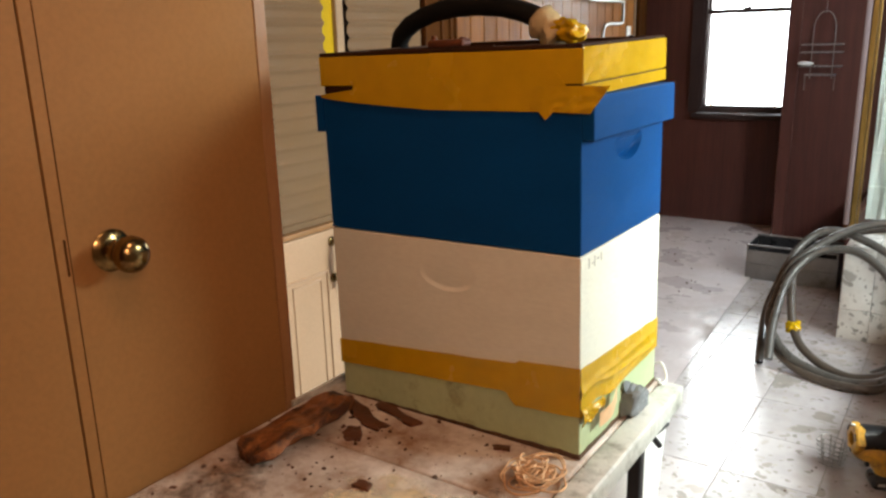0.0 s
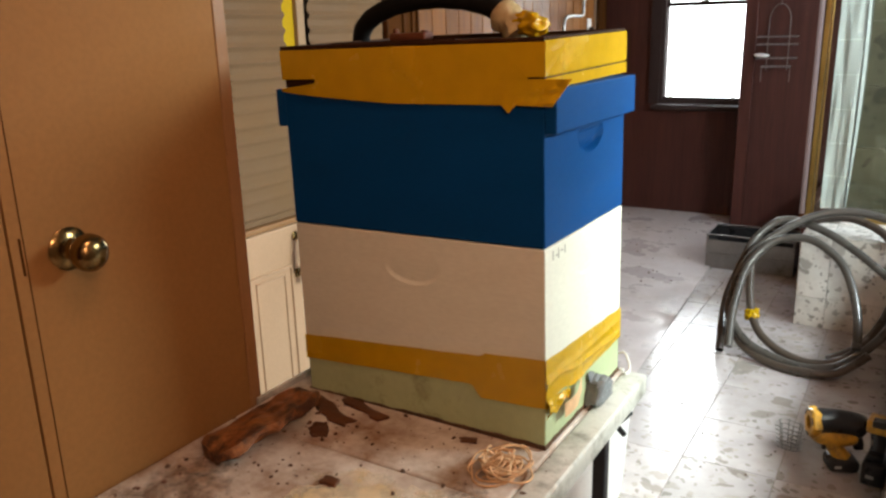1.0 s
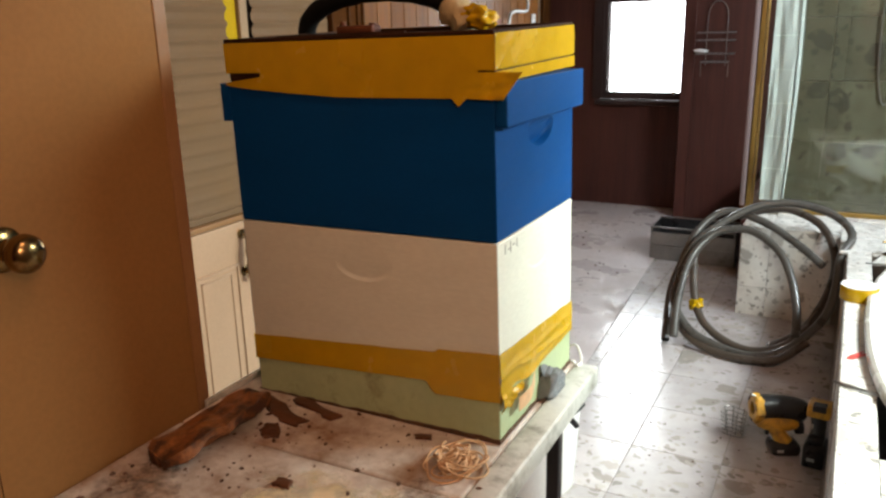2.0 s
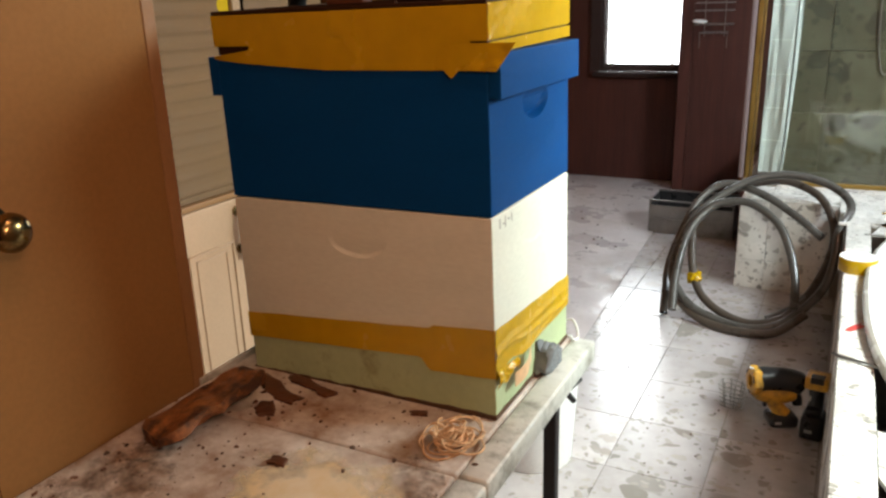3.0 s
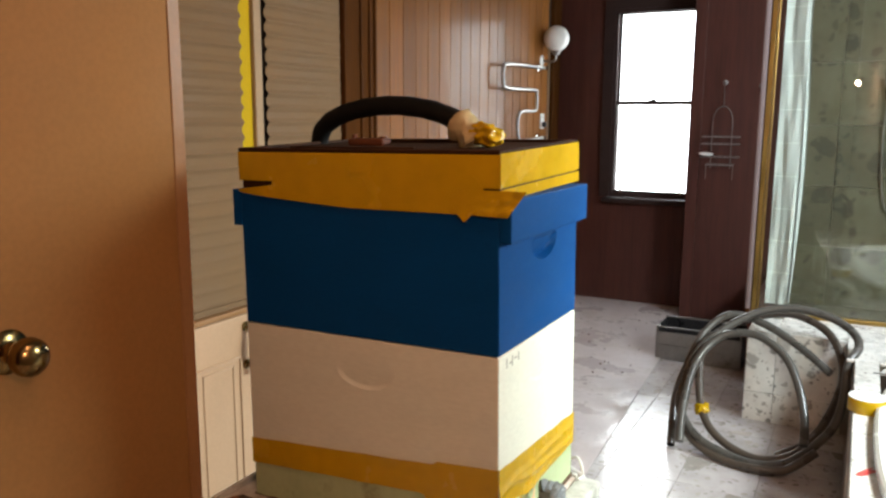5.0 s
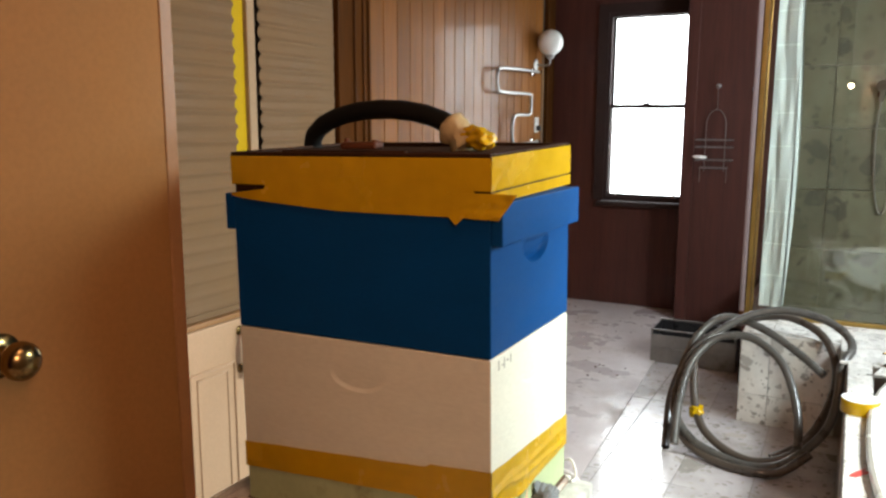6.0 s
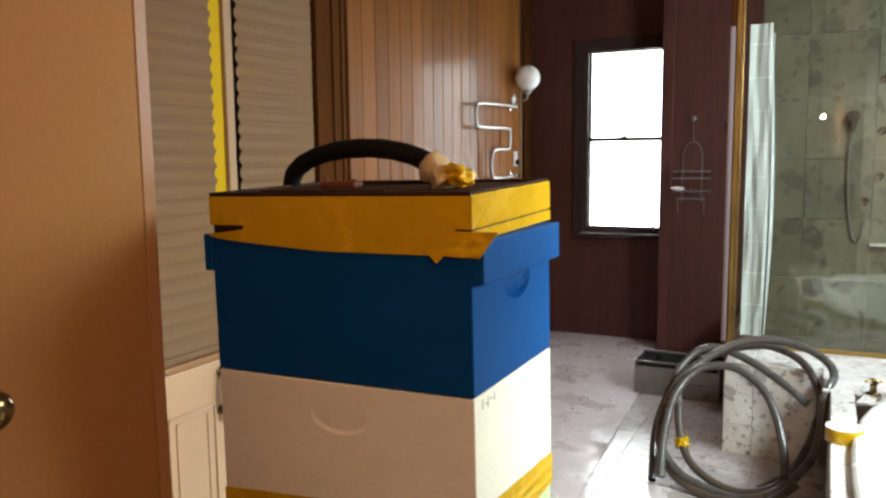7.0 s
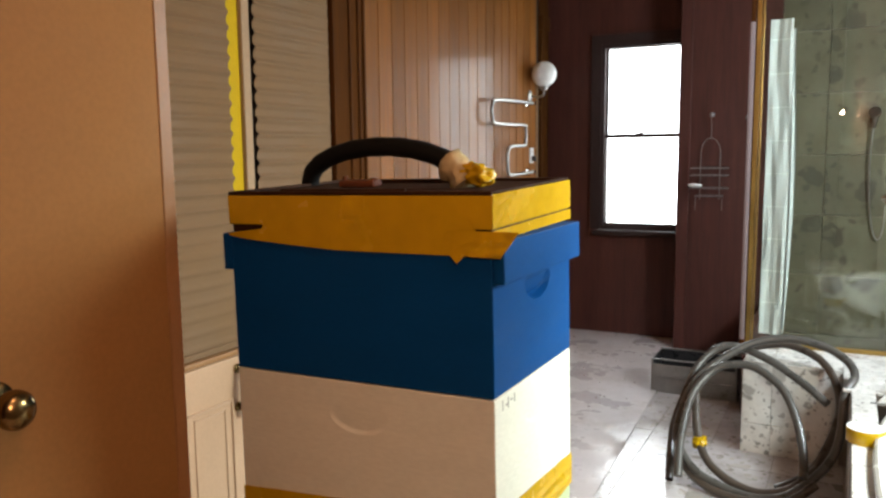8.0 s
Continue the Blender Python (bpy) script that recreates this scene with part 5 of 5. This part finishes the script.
globe_lamp(pose(LEFT_X + 0.001, 4.66, 2.05), "round opal glass globe lamp on a chrome bracket, unlit")
pl = thing("pendant_lamp", pose(0.85, -1.15, 1.82), "small lit opal globe hanging on a cord from the ceiling", "lamp")
bm = bmesh.new()
bmesh.ops.create_uvsphere(bm, u_segments=36, v_segments=20, radius=0.0255)
part("globe", bm, M_BULB, pl, "lit opal globe")
part("holder", lathe([(0, 0.0235), (0.011, 0.0235), (0.012, 0.045), (0.008, 0.06), (0, 0.06)], 20), M_BRASS, pl)
part("cord", tube([Vector((0, 0, 0.059)), Vector((0, 0, 0.7)), Vector((0, 0, CEIL - 1.82))], 0.003, 8), M_BUCKET, pl)
# unseen ceiling globe, added to supply the warm light from above
cg = thing("added_ceiling_lamp", pose(0.90, -0.70, CEIL), "added unseen ceiling lamp for warm light from above, an opal globe in a brass collar", "lamp")
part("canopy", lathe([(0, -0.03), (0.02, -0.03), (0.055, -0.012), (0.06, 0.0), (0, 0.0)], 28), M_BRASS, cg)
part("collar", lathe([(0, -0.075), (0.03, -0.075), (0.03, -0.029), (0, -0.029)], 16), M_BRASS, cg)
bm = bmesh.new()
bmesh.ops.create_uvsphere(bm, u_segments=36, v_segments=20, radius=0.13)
part("globe", bm, M_CEILGLOBE, cg, "lit globe of the added ceiling lamp", pose(0, 0, -0.195))
solo("conduit", cube(LEFT_X + 0.0005, LEFT_X + 0.012, 4.80, 4.814, 0.3, 2.0, 0.003), M_MULLION, "thin pale conduit running down the wall end", "conduit")
gp = thing("power_outlet", pose(LEFT_X + 0.0005, 4.69, 1.44), "white power outlet with a plug in it", "outlet")
part("plate", cube(0, 0.010, -0.036, 0.036, -0.058, 0.058, 0.003), M_BUCKET, gp)
part("switch", cube(0.0095, 0.015, -0.010, 0.010, 0.022, 0.042, 0.002), M_BUCKET, gp)
part("plug", cube(0.0095, 0.042, -0.017, 0.017, -0.045, -0.005, 0.006), M_DRILLB, gp, "dark plug")

# ---------------------------------------------------------------- steel trough
tray = thing("steel_trough", pose(-0.312, 3.66, 0), "long open galvanised steel trough on the floor", "trough")
bm = bmesh.new()
W, D, H = 0.25, 0.142, 0.212
box(bm, -W, W, 0.0, 0.003, 0.095, H - 0.035, 0.001, 1)
part("front_panel", bm, M_STEEL, tray)
bm = bmesh.new()
box(bm, -W, W, D * 2 - 0.003, D * 2, 0.0, H - 0.01, 0.001, 1)
box(bm, -W, -W + 0.003, 0.003, D * 2 - 0.003, 0.0, H - 0.01, 0.001, 1)
box(bm, W - 0.003, W, 0.003, D * 2 - 0.003, 0.0, H - 0.01, 0.001, 1)
box(bm, -W + 0.003, W - 0.003, 0.003, D * 2 - 0.003, 0.095, 0.099)
part("shell", bm, M_DRILLB, tray, "black inside of the trough")
for yr in (-0.006, D * 2 - 0.006):
    part("rail", cube(-W - 0.004, W + 0.004, yr, yr + 0.010, H - 0.008, H + 0.001, 0.002), M_STEEL, tray, "thin upper rail")
for x in (-W + 0.004, W - 0.012):
    part("upright", cube(x, x + 0.008, -0.004, 0.004, 0.09, H - 0.008, 0.001), M_STEEL, tray)
part("kickboard", cube(-W, W, -0.002, 0.012, 0.0, 0.094, 0.002), M_STEEL, tray, "dull lower front panel")

# ---------------------------------------------------------------- hose coil
hc = thing("hose_coil", pose(0, 0, 0), "coil of thick grey clear plastic hose leaning on the bath deck", "hose")
HR = 0.0185


def hose(points, mat, name="hose", r=HR, label=""):
    return part(name, tube(spline(points, 8), lambda s: r, 14), mat, hc, label)


a = hose([(-0.189, 2.365, 0.012), (-0.211, 2.53, 0.174), (-0.193, 2.64, 0.285), (-0.148, 2.76, 0.425), (-0.085, 2.825, 0.500), (-0.02, 2.85, 0.528), (0.06, 2.845, 0.522), (0.188, 2.81, 0.480), (0.322, 2.755, 0.410), (0.425, 2.704, 0.344)], M_HOSE)
part("open_end", tube([Vector((-0.1885, 2.362, 0.009)), Vector((-0.190, 2.372, 0.020))], 0.0155, 14), M_BLACK, hc, "dark open mouth")
hose([(-0.182, 2.469, 0.199), (-0.154, 2.60, 0.353), (-0.086, 2.70, 0.448), (0.078, 2.80, 0.556), (0.235, 2.84, 0.592), (0.39, 2.83, 0.575), (0.49, 2.77, 0.535), (0.524, 2.69, 0.488), (0.490, 2.60, 0.425), (0.484, 2.53, 0.30), (0.46, 2.46, 0.20),
      (0.395, 2.39, 0.12), (0.297, 2.32, 0.050), (0.189, 2.296, 0.026), (0.07, 2.309, 0.036), (-0.072, 2.349, 0.075), (-0.16, 2.419, 0.149), (-0.182, 2.469, 0.199)], M_HOSE)
hose([(-0.14, 2.300, 0.060), (-0.152, 2.42, 0.204), (-0.132, 2.56, 0.355), (-0.054, 2.65, 0.456), (0.034, 2.68, 0.485), (0.130, 2.67, 0.480), (0.240, 2.61, 0.420), (0.303, 2.53, 0.330), (0.343, 2.43, 0.22), (0.352, 2.346, 0.126)], M_HOSE)
hose([(0.03, 2.88, 0.50), (0.14, 2.93, 0.532), (0.255, 2.94, 0.538), (0.385, 2.885, 0.495), (0.455, 2.80, 0.41), (0.472, 2.70, 0.31), (0.43, 2.56, 0.19), (0.36, 2.45, 0.10), (0.25, 2.38, 0.045)], M_HOSEB)
hose([(-0.136, 2.67, 0.342), (-0.112, 2.565, 0.235), (-0.083, 2.49, 0.16), (-0.03, 2.424, 0.094), (0.072, 2.372, 0.045), (0.193, 2.345, 0.030), (0.312, 2.37, 0.065), (0.40, 2.44, 0.14)], M_HOSEB)
hose([(-0.16, 2.43, 0.13), (-0.10, 2.36, 0.06), (0.02, 2.30, 0.022), (0.16, 2.26, 0.020), (0.29, 2.28, 0.030), (0.40, 2.36, 0.10)], M_HOSEB)
part("yellow_tag", lump((0.066, 0.066, 0.07), 3, 0.5, 2, 4), M_YTAPE, hc, "wrap of yellow tape", pose(-0.083, 2.470, 0.125, -35, 0, 0))

# ---------------------------------------------------------------- cordless drill, battery and wire basket on the floor
dr = thing("cordless_drill", pose(0.345, 1.585, 0, 0, 0, 24), "yellow and black cordless impact driver standing on the floor", "drill")
bm = tube(spline([(-0.062, 0, 0.150), (-0.03, 0, 0.152), (0.02, 0, 0.150), (0.06, 0, 0.142), (0.085, 0, 0.132), (0.092, 0, 0.128)], 6), lambda s: 0.043 * (1.0 - 0.55 * max(0.0, (s - 0.62) / 0.38) ** 2.2), 24)
part("motor_housing", bm, M_DRILLB, dr, "glossy black motor housing")
# six-sided nose ring with an open middle
bm = bmesh.new()
rings = []
for r, x in ((0.026, -0.082), (0.047, -0.082), (0.053, -0.076), (0.053, -0.058), (0.048, -0.052), (0.026, -0.052)):
    rings.append([bm.verts.new((x, r * math.cos(q * math.pi / 3), 0.147 + r * math.sin(q * math.pi / 3))) for q in range(6)])
for p, q in zip(rings, rings[1:] + rings[:1]):
    for k in range(6):
        bm.faces.new((p[k], p[(k + 1) % 6], q[(k + 1) % 6], q[k]))
part("nose_ring", bm, M_DRILLY, dr, "yellow six-sided nose ring")
part("nose_inset", tube([Vector((-0.070, 0, 0.147)), Vector((-0.056, 0, 0.147))], 0.028, 18), M_DRILLB, dr, "black hollow of the nose")
for q in (0.5, 2.5, 4.5):
    a = q * math.pi / 3
    part("nose_slot", cube(-0.0845, -0.081, -0.012, 0.012, -0.004, 0.004, 0.0015), M_DRILLB, dr, "", pose(0, 0.040 * math.cos(a), 0.147 + 0.040 * math.sin(a)) @ Matrix.Rotation(a + math.pi / 2, 4, 'X'))
part("collet", tube([Vector((-0.090, 0.004, 0.196)), Vector((-0.074, 0.004, 0.188)), Vector((-0.060, 0.004, 0.184))], 0.006, 10), M_RAIL, dr, "bright steel collet")
bm = tube(spline([(-0.060, -0.006, 0.112), (-0.03, -0.010, 0.106), (0.03, -0.012, 0.104), (0.062, -0.010, 0.110)], 6), lambda s: 0.026 + 0.008 * math.sin(math.pi * s), 18)
part("gearbox_shell", bm, M_DRILLY, dr, "grimy yellow lower shell")
bm = tube(spline([(-0.014, -0.014, 0.108), (-0.006, -0.020, 0.082), (0.010, -0.026, 0.056), (0.022, -0.030, 0.036)], 6), lambda s: 0.031 - 0.006 * math.sin(math.pi * s), 16)
part("handle", bm, M_DRILLY, dr, "worn yellow handle")
part("trigger", cube(-0.045, -0.034, -0.028, -0.010, 0.060, 0.088, 0.004), M_DRILLB, dr, "", pose(0.006, 0, 0))
bm = cube(-0.026, 0.070, -0.072, 0.012, 0.0, 0.044, 0.016, 4)
part("battery_foot", bm, M_DRILLB, dr, "black battery foot")
part("battery_label", cube(-0.012, 0.010, -0.0735, -0.0715, 0.018, 0.028, 0.001), M_PENCIL, dr, "small grey label")
part("grip_sleeve", tube(spline([(0.055, 0.0, 0.115), (0.075, -0.004, 0.088), (0.080, -0.01, 0.060)], 6), lambda s: 0.022 - 0.006 * s, 12), M_DRILLB, dr, "black rubber grip")
bt = thing("battery_pack", pose(0.476, 1.535, 0, 0, 0, -6), "black and yellow power tool standing by the bath deck", "tool")
bm = cube(-0.033, 0.033, -0.050, 0.046, 0.0, 0.078, 0.009, 3)
part("case", bm, M_DRILLB, bt)
part("case_step", cube(-0.025, 0.025, -0.030, 0.042, 0.078, 0.100, 0.006, 2), M_DRILLB, bt)
part("case_label", cube(-0.018, 0.006, -0.0515, -0.0495, 0.026, 0.038, 0.001), M_PENCIL, bt, "small pale label")
part("neck", tube(spline([(0.0, 0.012, 0.095), (0.0, 0.024, 0.120), (-0.004, 0.032, 0.150), (-0.008, 0.034, 0.170)], 6), lambda s: 0.022 + 0.005 * s, 14), M_DRILLB, bt)
part("neck_label", cube(-0.022, -0.014, 0.000, 0.004, 0.118, 0.136, 0.001), M_PENCIL, bt, "small pale label")
part("cap", cube(-0.038, 0.034, -0.006, 0.066, 0.160, 0.205, 0.008, 3), M_DRILLY, bt, "yellow cap")
part("slot", cube(-0.022, 0.020, -0.009, 0.030, 0.185, 0.2065, 0.003), M_DRILLB, bt, "dark slot in the cap")
wb = thing("wire_basket", pose(0.212, 1.615, 0, 0, 0, -20), "small crumpled chrome wire basket on the floor", "basket")
for k in range(6):
    z = 0.006 + k * 0.016
    s = 0.030 + 0.002 * k
    part("wire_ring", tube(spline([(-s, -s * 0.7, z), (s, -s * 0.7, z + 0.004), (s, s * 0.7, z), (-s, s * 0.7, z + 0.003)], 5, True), 0.0022, 6, True), M_RAIL, wb)
for k in range(6):
    a = k / 6 * 2 * math.pi
    part("wire_rib", tube([Vector((0.030 * math.cos(a), 0.021 * math.sin(a), 0.004)), Vector((0.041 * math.cos(a), 0.029 * math.sin(a), 0.10))], 0.0022, 6), M_RAIL, wb)

# ---------------------------------------------------------------- floor covering, litter and tiles
bm = bmesh.new()
vs = [bm.verts.new(p) for p in ((ALC_X - 0.05, -0.07, 0.004), (-0.33, -0.07, 0.004), (-0.605, FAR_Y, 0.004), (LEFT_X, FAR_Y, 0.004), (LEFT_X, 1.67, 0.004), (ALC_X - 0.05, 1.67, 0.004))]
f = bm.faces.new(vs)
r = bmesh.ops.extrude_face_region(bm, geom=[f])
for v in r["geom"]:
    if isinstance(v, bmesh.types.BMVert):
        v.co.z += 0.004
setting("floor_sheet", bm, M_SHEET, "dusty greyish pink vinyl sheet lying over the tiles", "floor")
crumbs("floor_litter", 180, -0.6, 0.5, 0.9, 3.5, 0.0005, 0.011, M_CRUMB, "dark leaf crumbs and dirt on the floor", 11)
crumbs("floor_litter", 160, -1.6, -0.62, 1.6, 5.1, 0.0085, 0.022, M_CRUMB, "dark leaf crumbs and dirt on the vinyl sheet", 12)
crumbs("deck_litter", 60, 0.53, 0.80, 2.35, 3.2, DZ, 0.012, M_CRUMB, "dark dirt crumbs on the bath deck", 13)

TW, TL = 0.2995, 0.318
me_floor = tile_mesh("tile", TW - J, TL - J, 0.008, M_FLOOR, 0.0015)
ox, oy = 0.205, 1.392
for i in range(-6, 6):
    for j in range(-13, 13):
        x, y = ox + i * TW, oy + j * TL
        if x > DX + 0.2 and y > -0.6:
            continue
        if y + TL > FAR_Y or y < BACK_Y or x + TW > SIDE_X or (x < CLOSET_X - 0.1 and y < -0.4) or x + TW < ALC_X - 0.3:
            continue
        if x + TW > 1.02 and y < 0.4:
            continue
        lay(floor, me_floor, Matrix.Translation((x, y, -0.008)))
